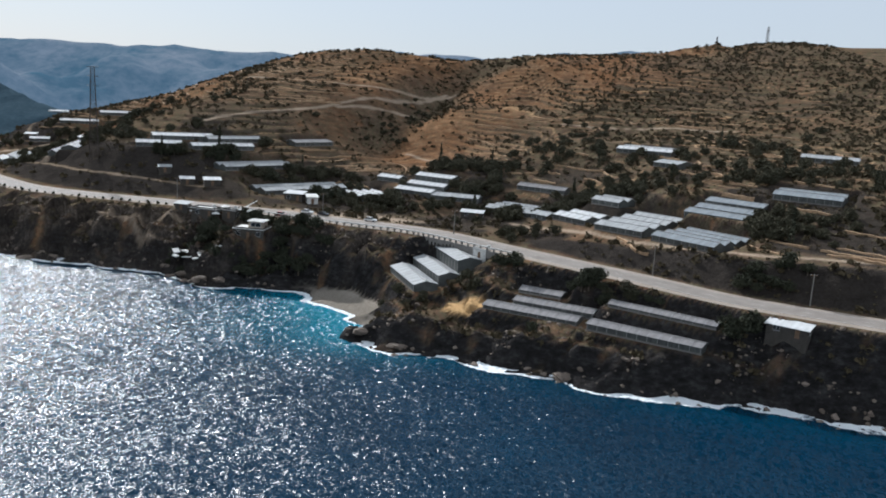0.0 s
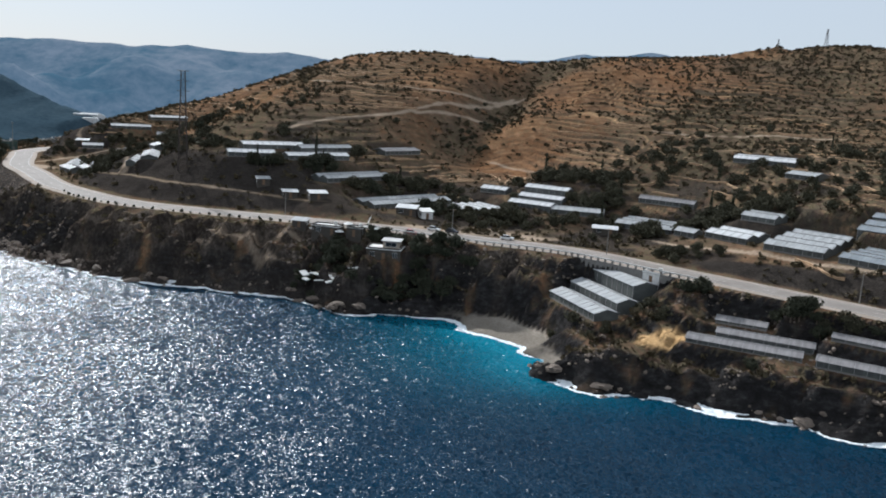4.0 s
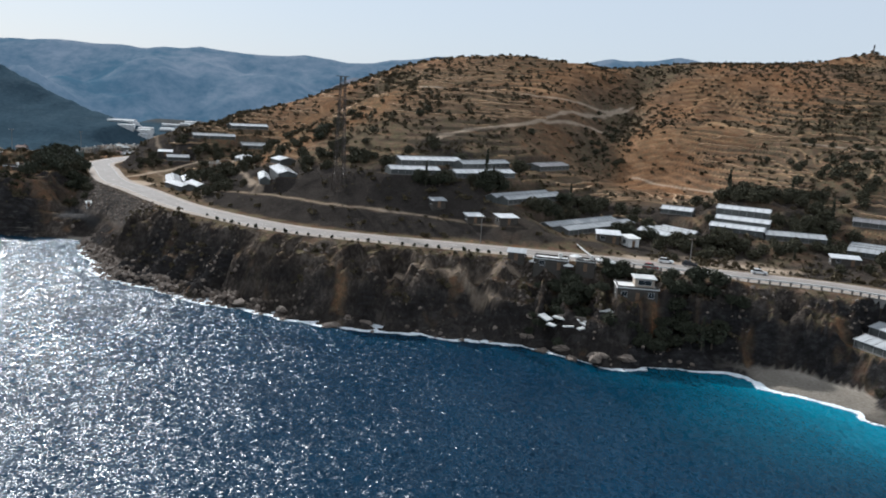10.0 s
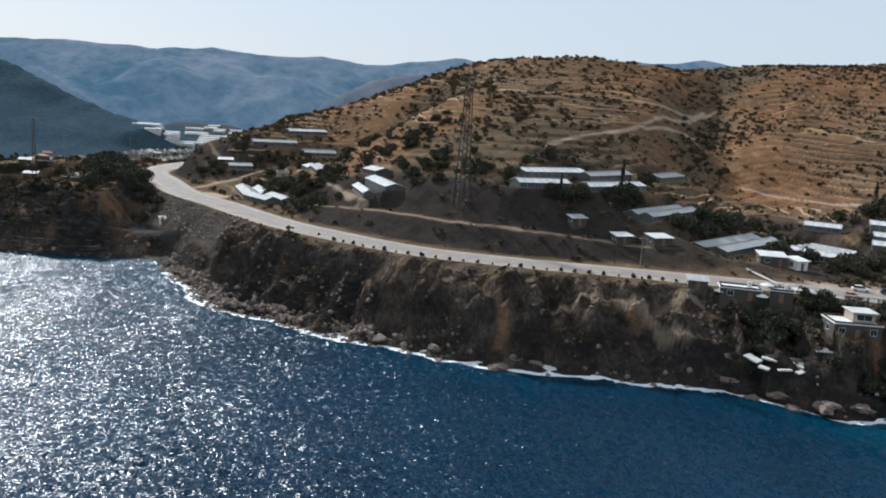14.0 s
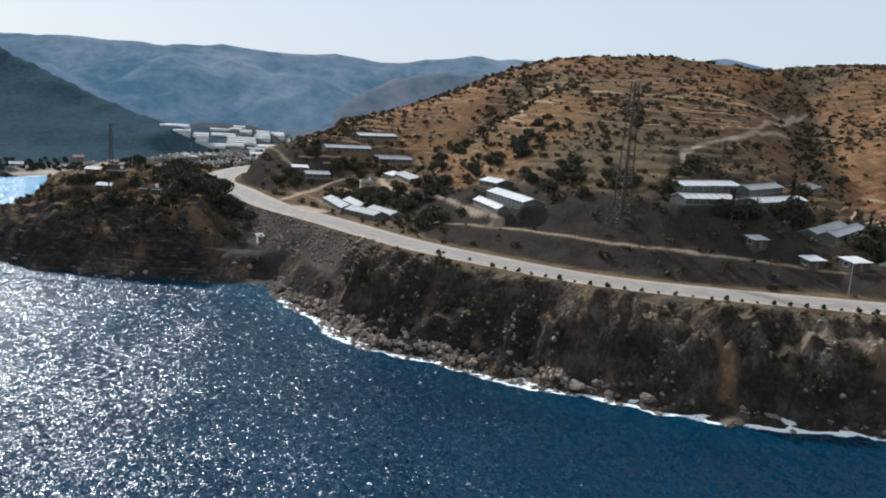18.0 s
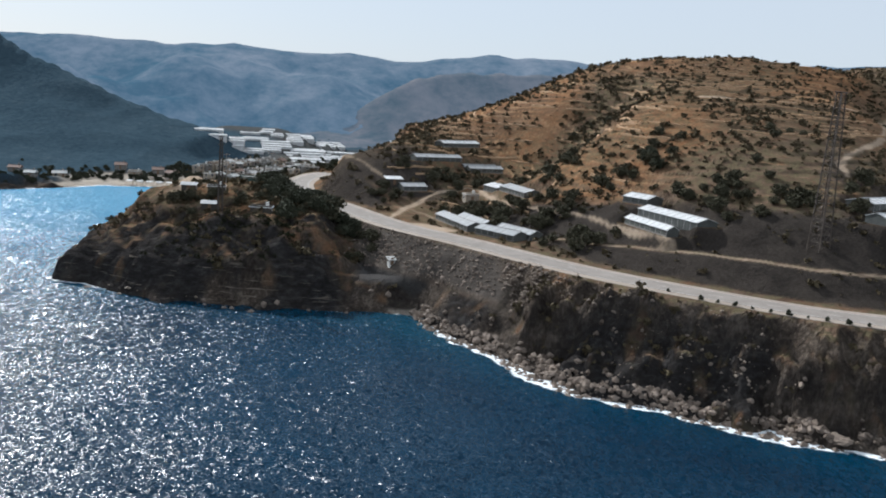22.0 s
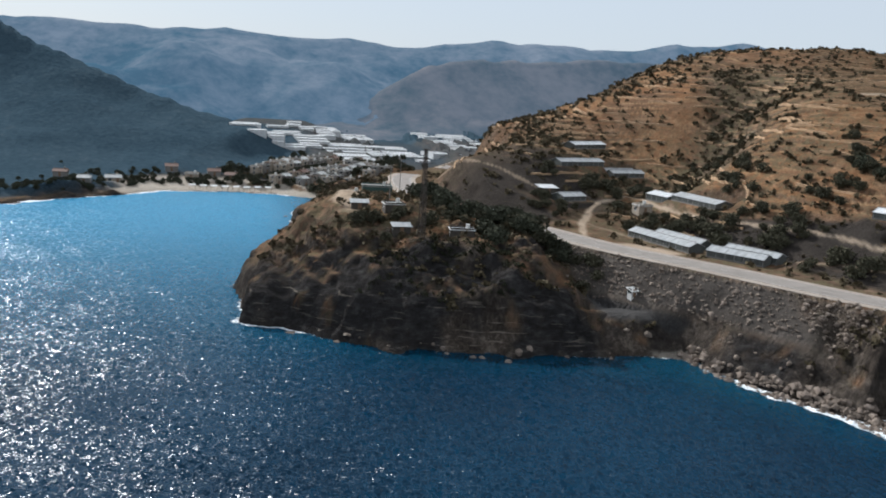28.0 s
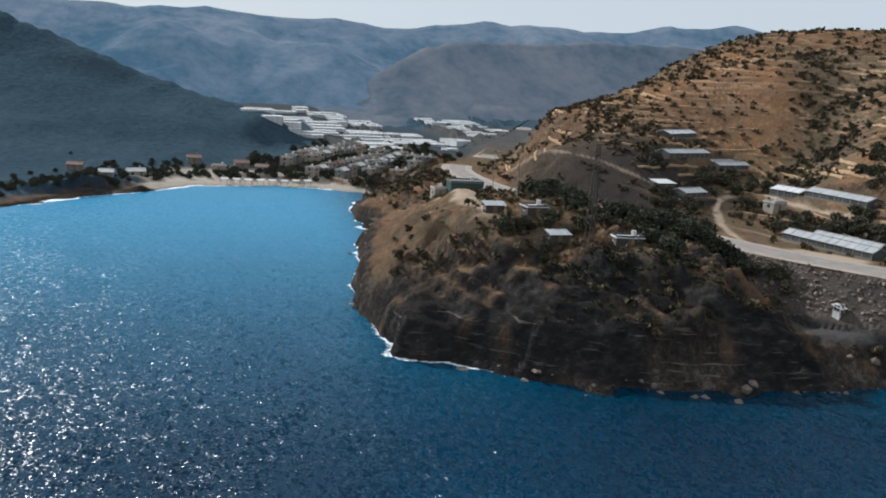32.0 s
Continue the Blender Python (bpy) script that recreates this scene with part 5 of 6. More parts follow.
L_OLIVE = leaf_material("olive_leaves", (0.041, 0.04, 0.026), (0.105, 0.097, 0.062))
L_PINE = leaf_material("pine_needles", (0.033, 0.035, 0.024), (0.075, 0.078, 0.05))
L_SCRUB = leaf_material("thorny_scrub", (0.05, 0.043, 0.026), (0.135, 0.105, 0.062))
L_MAQUIS = leaf_material("evergreen_shrubs", (0.018, 0.022, 0.013), (0.06, 0.062, 0.034))
M_BARK = simple("grey_bark", (0.13, 0.10, 0.075), 0.95)
RNG = np.random.default_rng(4)


def leaf_cloud(lobes, per, size, rng):
    """Small leaf sprays scattered over several lobes: centre (x, y, z), radii."""
    vs = []
    for cx, cy, cz, rx, ry, rz in lobes:
        n = rng.normal(size=(per, 3))
        n /= np.linalg.norm(n, axis=1)[:, None]
        p = n * (0.45 + 0.6 * rng.random((per, 1)) ** 0.6) * [rx, ry, rz] + [cx, cy, cz]
        a = rng.normal(size=(per, 3)) + n * 0.3
        b = np.cross(a, rng.normal(size=(per, 3)))
        a /= np.linalg.norm(a, axis=1)[:, None]
        b /= np.linalg.norm(b, axis=1)[:, None]
        s = size * (0.55 + 0.9 * rng.random((per, 1)))
        vs.append(np.stack([p - a * s, p + b * s * 0.7, p + a * s, p - b * s * 0.7], 1))
    return np.concatenate(vs)


def quad_mesh(name, quads, mat):
    """A mesh of loose quads."""
    n = len(quads)
    me = bpy.data.meshes.new(name)
    me.vertices.add(n * 4)
    me.vertices.foreach_set("co", quads.astype(np.float32).ravel())
    me.loops.add(n * 4)
    me.loops.foreach_set("vertex_index", np.arange(n * 4, dtype=np.int32))
    me.polygons.add(n)
    me.polygons.foreach_set("loop_start", np.arange(0, n * 4, 4, dtype=np.int32))
    me.update(calc_edges=True)
    me.materials.append(mat)
    return me


def tree_kind(kind, seed):
    rng = np.random.default_rng(seed)
    trunk, lobes = Shape(), []
    if kind == "cypress":
        trunk.tube((0, 0, -0.5), (0, 0, 2.0), 0.16, 0.12)
        lobes = [(0, 0, 1.2 + 0.9 * k, 0.75 * (1 - k / 8.5), 0.75 * (1 - k / 8.5), 0.8) for k in range(8)]
        return trunk.mesh("trunk", M_BARK), quad_mesh("crown", leaf_cloud(lobes, 34, 0.28, rng), L_PINE)
    h = 0.45 if kind == "olive" else 0.7
    trunk.tube((0, 0, -0.6), (0.1, 0.05, h), 0.24, 0.16)
    for k in range(5):
        a = k * 1.26 + rng.random()
        r = (0.95 if kind == "olive" else 1.15) * (0.7 + 0.5 * rng.random())
        tip = (r * math.cos(a), r * math.sin(a), h + 0.9 + rng.random() * 1.1)
        trunk.tube((0.1, 0.05, h - 0.15), tip, 0.11, 0.04)
        lobes.append((*tip, 1.15 + 0.4 * rng.random(), 1.15 + 0.4 * rng.random(), 1.0 + 0.35 * rng.random()))
    lobes += [(0, 0, h + 1.9, 1.15, 1.15, 0.9), (0.1, 0, h + 0.6, 1.3, 1.3, 0.8)]
    return trunk.mesh("trunk", M_BARK), quad_mesh("crown", leaf_cloud(lobes, 120, 0.25, rng), L_OLIVE if kind == "olive" else L_PINE)


KINDS = {"olive": [tree_kind("olive", s) for s in (1, 2, 3, 4)], "pine": [tree_kind("pine", s) for s in (5, 6, 7)], "cypress": [tree_kind("cypress", 8)]}
TREE_LABEL = {"olive": "grey-green olive tree with an uneven crown", "pine": "dark green broad-crowned pine tree", "cypress": "slim dark cypress tree"}


def free(x, y, gap):
    return all((x - a) ** 2 + (y - b) ** 2 > (r + gap) ** 2 for a, b, r in FOOT)


PLANTED, WILD = {}, []


def plant(kind, x, y, size, group):
    z = height(x, y)
    if z < 1.2 or ((x - 9) / 10) ** 2 + ((y - 211) / 7) ** 2 < 1:
        return
    PLANTED[kind] = PLANTED.get(kind, 0) + 1
    if PLANTED[kind] > 280:
        WILD.append((kind, x, y, z, size))
        return
    tr, cr = KINDS[kind][int(RNG.integers(len(KINDS[kind])))]
    ob = thing("cypress_tree" if kind == "cypress" else kind + "_tree", x, y, z, float(RNG.uniform(0, 360)), TREE_LABEL[kind], "tree", group)
    ob.scale = (size * float(RNG.uniform(0.9, 1.2)), size * float(RNG.uniform(0.9, 1.2)), size * float(RNG.uniform(0.85, 1.1)))
    part("trunk", tr, None, ob)
    part("crown", cr, None, ob)


# groves: middle x, y, spread along x and y, how many, kind, size
GROVES = [(28, 296, 12, 8, 12, "olive", 1.15), (45, 300, 10, 8, 12, "olive", 1.1), (62, 296, 10, 8, 12, "olive", 1.15), (92, 238, 7, 8, 12, "olive", 1.25), (100, 246, 8, 7, 10, "olive", 1.2), (110, 284, 12, 8, 14, "olive", 1.1),
          (28, 262, 9, 8, 10, "olive", 1.0), (-22, 312, 10, 6, 12, "olive", 1.2), (-46, 326, 7, 5, 8, "pine", 1.2), (-48, 352, 10, 8, 14, "olive", 1.2), (0, 356, 18, 7, 16, "olive", 1.1), (-82, 342, 12, 6, 12, "pine", 1.1),
          (-112, 336, 16, 4, 10, "pine", 0.95), (10, 326, 10, 6, 10, "olive", 1.1), (20, 348, 18, 8, 16, "olive", 1.0), (-75, 272, 9, 4, 14, "pine", 0.9), (-45, 262, 9, 7, 20, "pine", 1.0), (-58, 276, 9, 3, 10, "pine", 0.9),
          (-78, 264, 8, 5, 12, "pine", 0.7), (-298, 655, 20, 16, 24, "pine", 0.9), (-285, 665, 20, 22, 24, "pine", 0.9), (-310, 650, 14, 20, 20, "pine", 0.9), (-275, 630, 16, 14, 18, "pine", 0.9), (-272, 452, 6, 12, 14, "pine", 1.3),
          (-271, 440, 5, 9, 10, "pine", 1.1), (-250, 408, 5, 8, 10, "pine", 1.1),
          (-284, 414, 18, 6, 13, "olive", 0.85), (-260, 424, 5, 10, 16, "pine", 1.3), (-271, 470, 3, 8, 8, "pine", 0.95), (-205, 424, 13, 15, 22, "olive", 1.05),
          (-186, 400, 12, 16, 18, "olive", 0.95), (-212, 478, 16, 16, 20, "olive", 1.0), (-236, 458, 9, 12, 10, "olive", 0.9), (-150, 372, 18, 12, 18, "olive", 1.0),
          (-162, 418, 14, 14, 12, "olive", 0.95), (-98, 350, 26, 16, 18, "olive", 1.1), (-60, 338, 26, 18, 20, "olive", 1.1), (-30, 330, 28, 14, 14, "olive", 1.0),
          (10, 318, 26, 18, 18, "olive", 1.0), (40, 300, 26, 22, 22, "olive", 1.05), (88, 300, 26, 24, 26, "olive", 1.1), (60, 350, 40, 26, 30, "olive", 1.0),
          (110, 350, 36, 40, 30, "olive", 1.0), (38, 214, 16, 10, 14, "pine", 0.9), (72, 196, 18, 10, 16, "pine", 0.9), (-52, 262, 10, 9, 18, "pine", 0.9),
          (-70, 268, 10, 6, 10, "pine", 0.75), (0, 226, 12, 10, 9, "olive", 0.8), (-15, 303, 22, 8, 10, "olive", 0.9), (-345, 618, 22, 5, 26, "pine", 0.7),
          (-400, 604, 26, 10, 30, "pine", 0.6), (-300, 640, 26, 26, 22, "pine", 1.1), (-300, 600, 14, 7, 12, "pine", 1.1), (-270, 640, 20, 30, 12, "pine", 1.0),
          (-120, 420, 40, 20, 10, "olive", 0.8), (100, 230, 22, 10, 12, "olive", 0.9), (150, 280, 24, 30, 16, "olive", 1.0),
          (31, 215, 6, 3, 9, "pine", 0.9), (21, 226, 5, 3, 4, "pine", 1.0), (70, 184, 6, 3, 6, "pine", 1.15), (52, 203, 9, 3, 7, "olive", 0.8), (55, 380, 22, 26, 26, "olive", 0.8),
          (80, 415, 30, 20, 16, "olive", 0.75), (-152, 412, 4, 12, 5, "pine", 1.1), (-186, 378, 9, 10, 9, "olive", 1.0), (-135, 355, 20, 4, 12, "olive", 1.0), (-175, 445, 10, 12, 12, "olive", 1.0),
          (-420, 570, 24, 18, 90, "pine", 0.6), (-385, 612, 20, 12, 60, "pine", 0.6),
          (-315, 625, 30, 8, 22, "pine", 1.1), (-340, 645, 14, 14, 14, "pine", 1.1), (-310, 700, 12, 30, 14, "pine", 1.1), (-250, 690, 14, 40, 20, "pine", 1.1), (-55, 257, 14, 6, 14, "pine", 0.8), (150, 250, 30, 22, 30, "olive", 0.9), (130, 300, 26, 26, 30, "olive", 0.9), (-400, 588, 16, 10, 40, "pine", 0.55), (-365, 625, 30, 12, 50, "pine", 0.6), (-14, 472, 7, 20, 16, "olive", 0.6), (-26, 440, 8, 12, 12, "olive", 0.7), (-162, 485, 12, 7, 22, "olive", 0.6), (-140, 506, 8, 8, 12, "olive", 0.55),
          (-267, 430, 7, 16, 26, "pine", 1.15), (-257, 414, 6, 8, 14, "olive", 1.15), (-277, 456, 6, 12, 12, "pine", 1.1), (-244, 398, 5, 5, 6, "olive", 0.9)]
for gx0, gy0, sx0, sy0, n, kind, size in GROVES:
    done = tries = 0
    while done < n and tries < n * 8:
        tries += 1
        x, y = gx0 + float(RNG.normal()) * sx0 * 0.6, gy0 + float(RNG.normal()) * sy0 * 0.6
        if not free(x, y, 0.8):
            continue
        dr_ = along(np.array([x]), np.array([y]), ROAD)[0][0]
        if dr_ < 9.5 or (x < -279 and 422 < y < 505):
            continue
        k = "cypress" if RNG.random() < (0.02 if y < 560 and x > -240 else 0.0) else kind
        plant(k, x, y, size * float(RNG.uniform(0.65, 1.25)), "trees on the slopes" if y < 560 else "trees round the bay")
        done += 1

# the rest of the groves, too many to count
wood = {"olive": [], "pine": [], "cypress": []}
for kind, x, y, z, size in WILD:
    rng = np.random.default_rng(int(abs(x * 31 + y * 17)))
    lobes = [(1.15 * math.cos(a), 1.15 * math.sin(a), 1.05 + 0.8 * rng.random(), 1.25, 1.25, 1.15) for a in (0.3, 1.6, 2.9, 4.1, 5.4)] + [(0, 0, 2.3, 1.2, 1.2, 0.9), (0, 0, 0.6, 0.8, 0.8, 0.6)]
    wood[kind].append(leaf_cloud(lobes, 60, 0.31, rng) * size + [x, y, z])
if wood["pine"]:
    tagged(new("pine_grove", quad_mesh("pine_grove", np.concatenate(wood["pine"] + wood["cypress"]), L_PINE)), "dark low trees along the shore of the bay", "trees", kind="stuff")
if wood["olive"]:
    tagged(new("olive_grove", quad_mesh("olive_grove", np.concatenate(wood["olive"]), L_OLIVE)), "grey-green olive trees scattered between the terraces", "trees", kind="stuff")

# clipped bushes set at even gaps along the sea edge of the road
bush = quad_mesh("bush", leaf_cloud([(0, 0, 0.55, 0.75, 0.75, 0.6), (0.2, 0.1, 0.9, 0.5, 0.5, 0.45)], 60, 0.26, RNG), L_PINE)
bed = [p for p in smooth_line([(x, y, z) for (x, y), z in zip(ROAD, ROAD_Z)], 3.2) if -176 < p.x < -70]
for i in range(1, len(bed) - 1):
    d = bed[i + 1] - bed[i - 1]
    w = Vector((-d.y, d.x, 0)).normalized()
    q = bed[i] + w * 5.9
    ob = new("roadside_bush", bush)
    k = float(RNG.uniform(0.35, 0.85))
    ob.matrix_basis = pose(q.x, q.y, q.z - 0.05, 0, 0, float(RNG.uniform(0, 360))) @ Matrix.Diagonal((k, k, k, 1))
    tagged(ob, "small dark clipped bush on the gravel road edge", "bush", "bushes along the road")


# scrub: countless low bushes over the hills
def scatter_scrub():
    protos = [leaf_cloud([(0, 0, 0.35, 0.7, 0.7, 0.45), (0.3, 0.2, 0.5, 0.4, 0.4, 0.35)], 11, 0.34, np.random.default_rng(50 + k)) for k in range(6)]
    n = 95000
    x = RNG.uniform(-340, 260, n)
    y = RNG.uniform(165, 660, n)
    h, ds_, e_, _, t_, flat_, head_, beach_, terr_, bench_ = land(x, y)
    dry = np.clip(np.exp(-(((x + 20) / 120) ** 2 + ((y - 520) / 110) ** 2)) + 0.4 * fnoise(x, y, 45, 3, 66), 0, 1)
    want = 0.26 - 0.13 * dry + 0.26 * fnoise(x, y, 26, 3, 71)
    fr_ = land.phase
    want = want + terr_ * np.where(fr_ > 0.66, 0.34, -0.1)
    want = np.where(x < -185, want + 0.14, want)
    want = want + 0.45 * np.exp(-(along(x, y, GULLY)[0] / 15) ** 2) + 0.6 * np.exp(-(along(x, y, RAVINE)[0] / 12) ** 2)
    want = want + 0.14 * step(50, 90, x) + 0.03 * step(-60, -120, x) * step(400, 430, y)
    want = np.where(e_ < 0, want + 0.12 + 0.2 * head_, want)
    want = want - 0.4 * step(-296, -308, x) * step(560, 540, y) - 0.5 * step(-248, -256, x) * step(410, 400, y) - 0.35 * step(-278, -286, x) * step(415, 425, y) * step(520, 500, y)
    want = np.where((x > -246) & (x < -208) & (y > 345) & (e_ < 0) & (h > 6), -1, want)
    want = np.where((np.abs(e_) < 8.5) | (ds_ < 7) | (beach_ > 0.3) | (bench_ > 0.2), -1, want)
    want = np.where((e_ > 0) & (e_ < 30) & (x < -75), want * 0.35, want)
    want = np.where((x - 9) ** 2 / 81 + (y - 211) ** 2 / 25 < 1, -1, want)
    for line in TRACKS:
        want = np.where(along(x, y, line)[0] < 3.2, -1, want)
    keep = RNG.random(n) < want
    x, y, h = x[keep], y[keep], h[keep]
    ok = np.ones(len(x), bool)
    for a, b, r in FOOT:
        ok &= (x - a) ** 2 + (y - b) ** 2 > (r + 0.6) ** 2
    x, y, h = x[ok], y[ok], h[ok]
    size = 0.45 + (1.5 + 0.3 * step(-60, -120, x) * step(400, 430, y)) * RNG.random(len(x)) ** 2.3 + 0.12 * step(-240, -262, x) * step(460, 430, y)
    kind = RNG.integers(0, 6, len(x))
    ang = RNG.uniform(0, 6.283, len(x))
    out = []
    for k in range(6):
        m = kind == k
        q = protos[k][None] * size[m][:, None, None, None]
        c, s = np.cos(ang[m])[:, None, None], np.sin(ang[m])[:, None, None]
        q = np.stack([q[..., 0] * c - q[..., 1] * s, q[..., 0] * s + q[..., 1] * c, q[..., 2]], -1)
        q = q + np.stack([x[m], y[m], h[m] - 0.1], -1)[:, None, None, :]
        out.append(q.reshape(-1, 4, 3))
    return np.concatenate(out)


def scatter_maquis():
    n = 9000
    x, y = RNG.uniform(-330, -244, n), RNG.uniform(366, 452, n)
    h, ds_, e_ = land(x, y)[:3]
    keep = (ds_ > 7.5) & (e_ < -9) & (RNG.random(n) < 0.02 + 0.7 * fnoise(x, y, 11, 3, 72) - 0.3 * step(393, 408, y) - 0.6 * step(-298, -310, x))
    x, y, h = x[keep], y[keep], h[keep]
    proto = leaf_cloud([(0, 0, 0.4, 0.8, 0.8, 0.5), (0.4, 0.2, 0.6, 0.5, 0.5, 0.4)], 12, 0.34, np.random.default_rng(61))
    size = (0.35 + 0.75 * RNG.random(len(x)) ** 2)[:, None, None, None]
    q = proto[None] * size + np.stack([x, y, h - 0.15], -1)[:, None, None, :]
    tagged(new("maquis", quad_mesh("maquis", q.reshape(-1, 4, 3), L_MAQUIS)), "dense dark evergreen shrubs on the headland slope", "shrubs", kind="stuff")


scatter_maquis()

tagged(new("scrub", quad_mesh("scrub", scatter_scrub(), L_SCRUB)), "low dark thorny scrub dotted over the dry hillsides", "scrub", kind="stuff")


# ---- rocks ----
def rock_shape(rng, k=0.35, cuts=1):
    bm = bmesh.new()
    bmesh.ops.create_icosphere(bm, subdivisions=cuts, radius=1.0)
    vs = np.array([v.co for v in bm.verts])
    fs = [tuple(v.index for v in f.verts) for f in bm.faces]
    bm.free()
    vs = vs * (1 + k * rng.uniform(-1, 1, (len(vs), 1))) * rng.uniform(0.7, 1.2, (1, 3)) * [1, 1, 0.75]
    return vs, np.array(fs)


def rock_material(name, k):
    m = Mat(name, 0.9, spec=0.25)
    n, f = m.noise(0.8, 5, 0.65), m.noise(4.0, 4, 0.7)
    c = m.ramp(n, [(0.3, (0.08 * k, 0.06 * k, 0.046 * k)), (0.7, (0.24 * k, 0.185 * k, 0.14 * k))])
    c = m.mix(0.5, c, m.ramp(m.island(), [(0.0, (0.07, 0.056, 0.046)), (1.0, (0.30 * k, 0.245 * k, 0.20 * k))]))
    m.color(c).bump(f, 0.08, 0.8)
    return m.m


M_ROCK, M_SHORE = rock_material("weathered_rock", 0.75), rock_material("sea_washed_rock", 1.05)


def scatter_rocks(name, x, y, size, sink, label, mat):
    z = heights(np.stack([x, y], 1))
    protos = [rock_shape(np.random.default_rng(90 + k)) for k in range(8)]
    vs, fs, base = [], [], 0
    kind = RNG.integers(0, 8, len(x))
    for k, (pv, pf) in enumerate(protos):
        for i in np.where(kind == k)[0]:
            a = RNG.uniform(0, 6.283)
            c, s = math.cos(a), math.sin(a)
            q = pv * size[i]
            q = np.stack([q[:, 0] * c - q[:, 1] * s + x[i], q[:, 0] * s + q[:, 1] * c + y[i], q[:, 2] + max(z[i], -0.4) + size[i] * sink], 1)
            vs.append(q)
            fs.append(pf + base)
            base += len(q)
    me = bpy.data.meshes.new(name)
    v, f = np.concatenate(vs), np.concatenate(fs)
    me.vertices.add(len(v))
    me.vertices.foreach_set("co", v.astype(np.float32).ravel())
    me.loops.add(f.size)
    me.loops.foreach_set("vertex_index", f.astype(np.int32).ravel())
    me.polygons.add(len(f))
    me.polygons.foreach_set("loop_start", np.arange(0, f.size, 3, dtype=np.int32))
    me.update(calc_edges=True)
    me.polygons.foreach_set("use_smooth", np.zeros(len(f), bool))
    me.materials.append(mat)
    tagged(new(name, me), label, "rocks", kind="stuff")


def shore_rocks():
    n = 30000
    x, y = RNG.uniform(-345, 140, n), RNG.uniform(150, 560, n)
    ds_ = land(x, y)[1]
    _, _, _, _, _, flat_, head_, beach_, _, _ = land(x, y)
    clump = fnoise(x, y, 18, 3, 101)
    keep = (ds_ > -2.2) & (ds_ < np.where(x < -246, 2.0, 7.5)) & (RNG.random(n) < 0.75 + 0.5 * clump) & (beach_ < 0.45)
    x, y = x[keep], y[keep]
    bx, by = RNG.uniform(-232, -155, 26000), RNG.uniform(275, 368, 26000)
    bd = land(bx, by)[1]
    keep = (bd > -2.5) & (bd < 5.5) & (land(bx, by)[0] < 2.2) & (RNG.random(26000) < 0.75 + 0.5 * fnoise(bx, by, 9, 2, 103))
    x, y = np.concatenate([x, bx[keep]]), np.concatenate([y, by[keep]])
    size = 0.2 + 0.85 * RNG.random(len(x)) ** 2.6
    scatter_rocks("shore_rocks", x, y, size, 0.12, "tumbled grey-brown boulders along the waterline", M_SHORE)
    n = 70000
    x, y = RNG.uniform(-250, 140, n), RNG.uniform(150, 420, n)
    h, ds_, e_, _, t_, _, _, beach_, _, _ = land(x, y)
    keep = (ds_ > 6) & (e_ < -8) & (fnoise(x, y, 12, 3, 111) > 0.05) & (beach_ < 0.3)
    x, y = x[keep], y[keep]
    size = 0.12 + 0.6 * RNG.random(len(x)) ** 3
    rx, ry = RNG.uniform(-250, -200, 9000), RNG.uniform(340, 420, 9000)
    rh, _, re = land(rx, ry)[:3]
    keep = (re < -7) & (re > -15) & (rh > 8) & (RNG.random(9000) < 0.75)
    scatter_rocks("road_rubble", rx[keep], ry[keep], 0.15 + 0.5 * RNG.random(int(keep.sum())) ** 2.5, 0.1, "loose brown rubble tipped below the road edge", M_SHORE)
    scatter_rocks("cliff_rocks", x, y, size, -0.15, "broken rock and rubble on the dark sea cliffs", M_SHORE)


shore_rocks()


def boulder(x, y, size, label):
    size *= 0.75
    v, f = rock_shape(RNG, 0.13, 3)
    v = v * (1 + 0.35 * fnoise(v[:, 0] * 2 + x, v[:, 1] * 2 + v[:, 2] * 1.7 + y, 1.6, 3, 7))[:, None] * [1.35, 1.0, 0.6]
    me = Shape().add((v * size).tolist(), [tuple(int(i) for i in t) for t in f]).mesh("boulder", M_ROCK)
    ob = new("boulder", me)
    ob.matrix_basis = pose(x, y, max(height(x, y), -0.3) + size * 0.2, 0, 0, float(RNG.uniform(0, 360)))
    tagged(ob, label, "boulder", "large boulders on the shore")


for x, y, s in ((-128, 271.5, 2.3), (-133, 272.5, 1.8), (-78, 252, 1.9), (-72, 248.5, 2.0), (-84, 257, 2.0), (-150, 278, 1.9), (-207, 318, 1.8), (-203, 313, 1.6),
                (-318, 384, 1.2), (-18, 203, 2.4), (-8, 196, 2.2), (30, 181, 2.3), (-312, 505, 1.3), (-316, 540, 1.5), (-136, 270.5, 2.6), (-87, 262.5, 2.4), (-80, 255.5, 2.6), (-73, 249, 3.0), (-66, 247.5, 2.0), (-162, 285, 2.2), (-306, 377.5, 0.9)):
    boulder(x, y, s, "large angular rock washed by the surf")

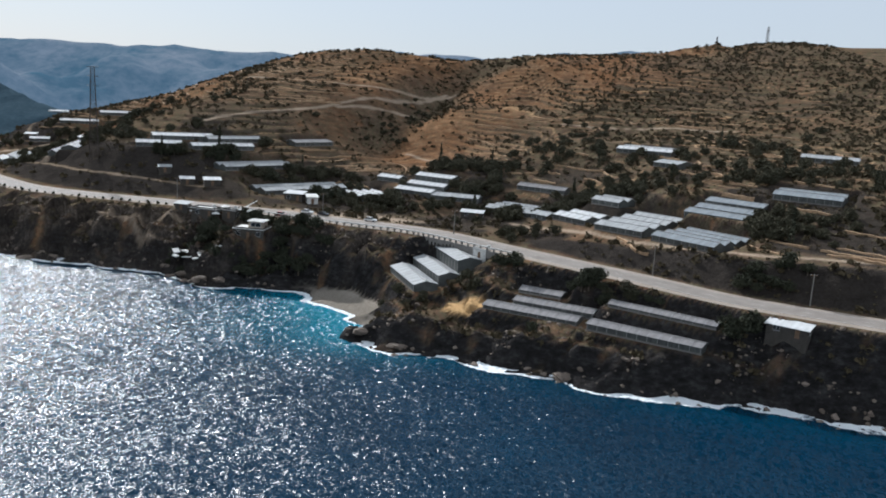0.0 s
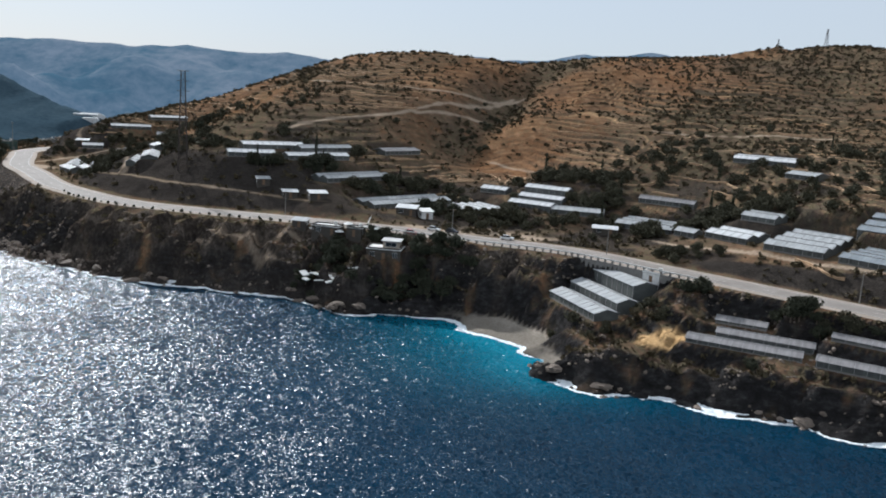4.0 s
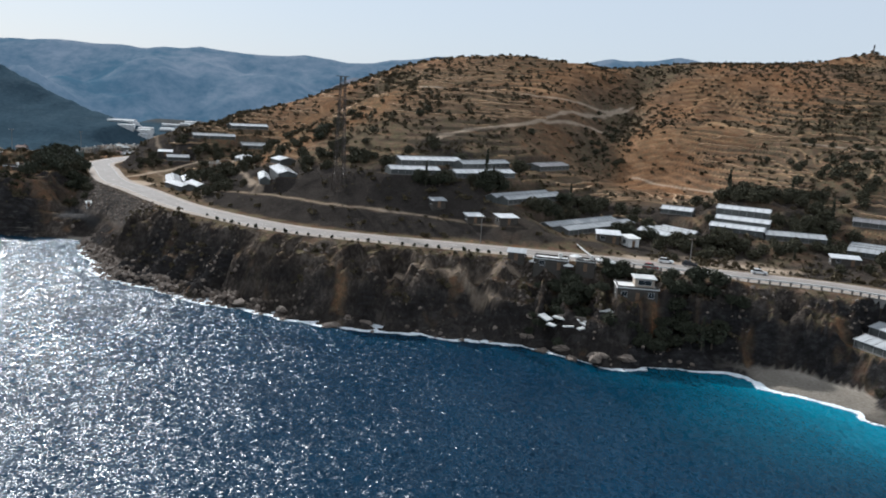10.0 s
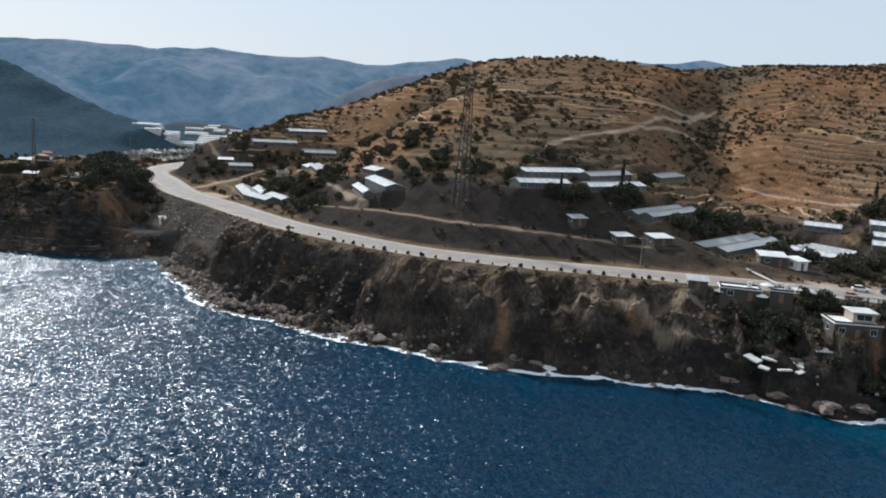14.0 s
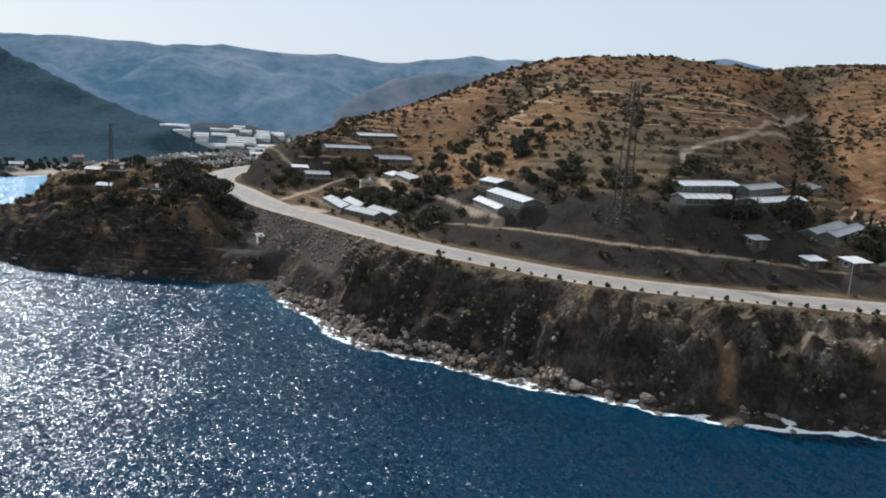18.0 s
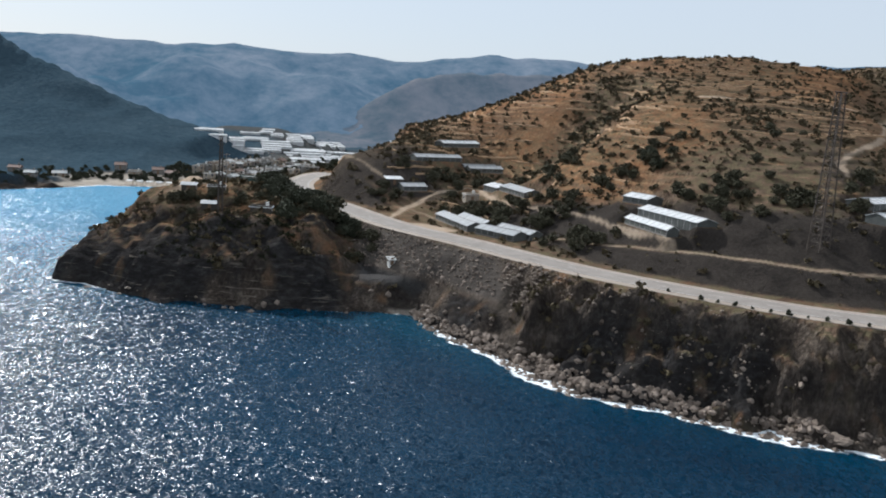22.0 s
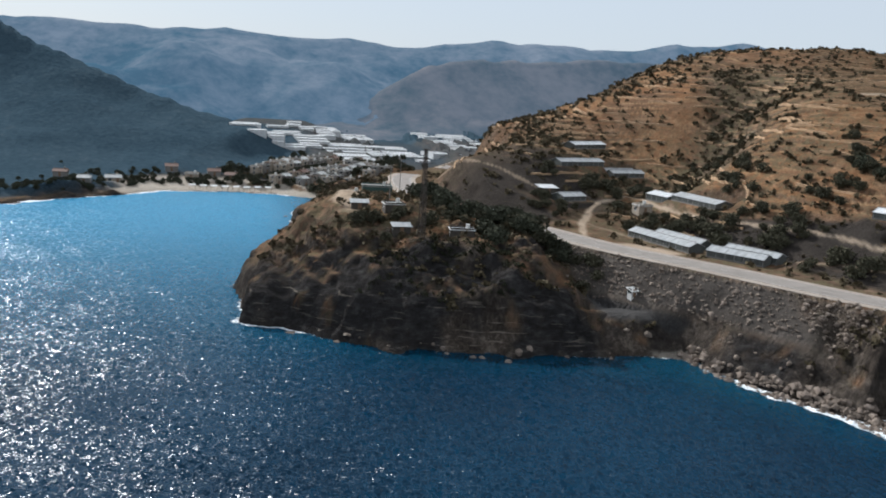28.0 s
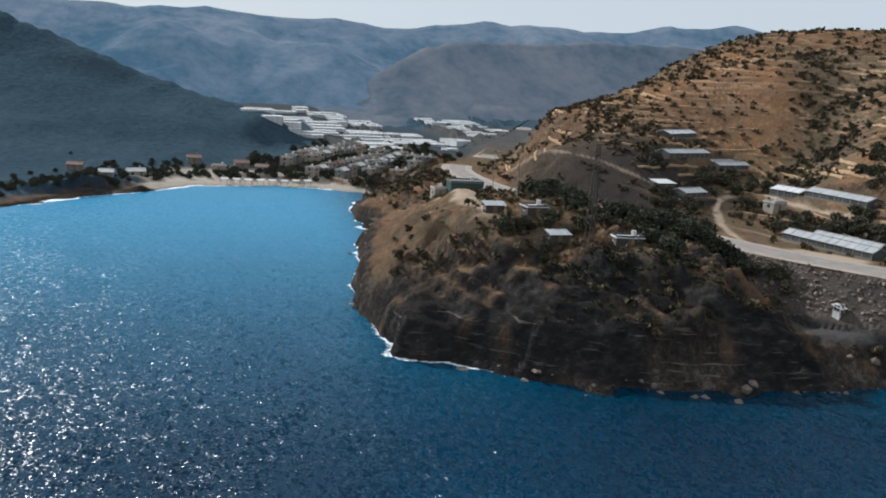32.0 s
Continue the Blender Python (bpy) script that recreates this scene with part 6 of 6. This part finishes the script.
# ---- masts, poles, cars ----
def lattice_mast(x, y, h, w, label):
    m = thing("lattice_mast", x, y, height(x, y), 20, label, "mast")
    legs = [(-1, -1), (1, -1), (1, 1), (-1, 1)]
    for a, b in legs:
        part("leg", Shape().tube((a * w, b * w, -0.5), (a * w * 0.4, b * w * 0.4, h), 0.11 + 0.05 * w, 0.08 + 0.035 * w, 5), M_STEEL, m)
    n = max(6, int(h / 1.8))
    for k in range(n):
        z0, z1 = h * k / n, h * (k + 1) / n
        r0, r1 = w * (1 - 0.6 * z0 / h), w * (1 - 0.6 * z1 / h)
        br = Shape()
        for (a, b), (c, d) in zip(legs, legs[1:] + legs[:1]):
            br.tube((a * r0, b * r0, z0), (c * r1, d * r1, z1), 0.03 + 0.018 * w, 0.03 + 0.018 * w, 4)
            br.tube((a * r1, b * r1, z1), (c * r1, d * r1, z1), 0.03 + 0.018 * w, 0.03 + 0.018 * w, 4)
        tagged(part("bracing", br, M_STEEL, m), kind="stuff")
    for z in (h * 0.8, h * 0.9, h):
        part("crossarm", Shape().tube((-w * 1.3, 0, z), (w * 1.3, 0, z), 0.11, 0.11, 5), M_STEEL, m)
    return m


def pole(x, y, h, label):
    p = thing("power_pole", x, y, height(x, y), 15, label, "pole", "poles beside the road")
    part("shaft", Shape().tube((0, 0, -0.5), (0, 0, h), 0.16, 0.1, 8), M_GREYWALL, p)
    part("crossarm", Shape().box(-1.0, -0.06, h - 0.5, 1.0, 0.06, h - 0.38), M_WOOD, p)
    for u in (-0.9, 0, 0.9):
        part("insulator", Shape().tube((u, 0, h - 0.38), (u, 0, h - 0.1), 0.05, 0.03, 6), M_PLASTER, p)


def car(x, y, z, yaw, paint, label):
    c = thing("car", x, y, z, yaw, label, "car", "cars by the road")
    prof = [(-2.1, 0.35), (-2.1, 0.8), (-1.75, 0.95), (1.2, 0.95), (2.05, 0.78), (2.1, 0.35)]
    rot = Matrix.Rotation(radians(90), 4, "Z")
    part("body", Shape().prism(prof, -0.85, 0.85, rot), paint, c)
    part("cabin", Shape().prism([(-1.75, 0.955), (-1.35, 1.45), (0.2, 1.45), (0.95, 0.955)], -0.72, 0.72, rot), M_PANE, c)
    part("roof", Shape().prism([(-1.38, 1.455), (-1.3, 1.5), (0.15, 1.5), (0.22, 1.455)], -0.7, 0.7, rot), paint, c)
    for u in (-1.3, 1.3):
        for v in (-0.78, 0.78):
            t = part("wheel", Shape().tube((u * -1, v - 0.1, 0.32), (u * -1, v + 0.1, 0.32), 0.32, 0.32, 12), M_BLACK, c)
            part("rim", Shape().tube((u * -1, v - 0.11, 0.32), (u * -1, v + 0.11, 0.32), 0.18, 0.18, 10), M_FRAME, t)


C_DARK = simple("dark_car_paint", (0.02, 0.022, 0.03), 0.25, 0.0, 0.5, 0.1, 0.6)
C_WHITE = simple("white_car_paint", (0.75, 0.75, 0.74), 0.25, 0.0, 0.5, 0.08, 0.6)
C_RED = simple("red_car_paint", (0.30, 0.03, 0.02), 0.3, 0.0, 0.5, 0.1, 0.6)
lattice_mast(-140, 335.7, 36.5, 1.7, "dark steel lattice pylon on the terraces")
lattice_mast(-286, 402.8, 22.4, 0.7, "dark steel lattice mast on the headland")
lattice_mast(234, 634, 14, 1.0, "thin lattice mast on the hill crest")
lattice_mast(190, 611, 5, 0.5, "thin lattice mast on the hill crest")
for x, y, h in ((-289, 440, 10), (-96, 302.5, 8), (-40, 283.5, 8), (5, 262, 8), (58, 218, 8), (91, 196, 8), (-278, 491, 17)):
    pole(x, y, h, "grey concrete power pole with a short crossarm")
for y, off, paint, lab in ((281.5, -5.4, C_WHITE, "white car parked on the road edge"), (278.5, -5.4, C_DARK, "dark car parked on the road edge"),
                           (283, 5.6, C_RED, "red car parked on the inland gravel"),
                           (272, -5.5, C_WHITE, "white car parked beside the parapet"),):
    p, hd = road_at(y, -off)
    car(p.x, p.y, p.z + 0.075 if abs(off) < 3.5 else p.z + 0.02, hd, paint, lab)
for x, y, hd in ((-290, 483.5, 10), (-286.5, 481.5, 160)):
    car(x, y, height(x, y) - 0.05, hd, C_WHITE, "white car parked on the dusty yard of the headland")
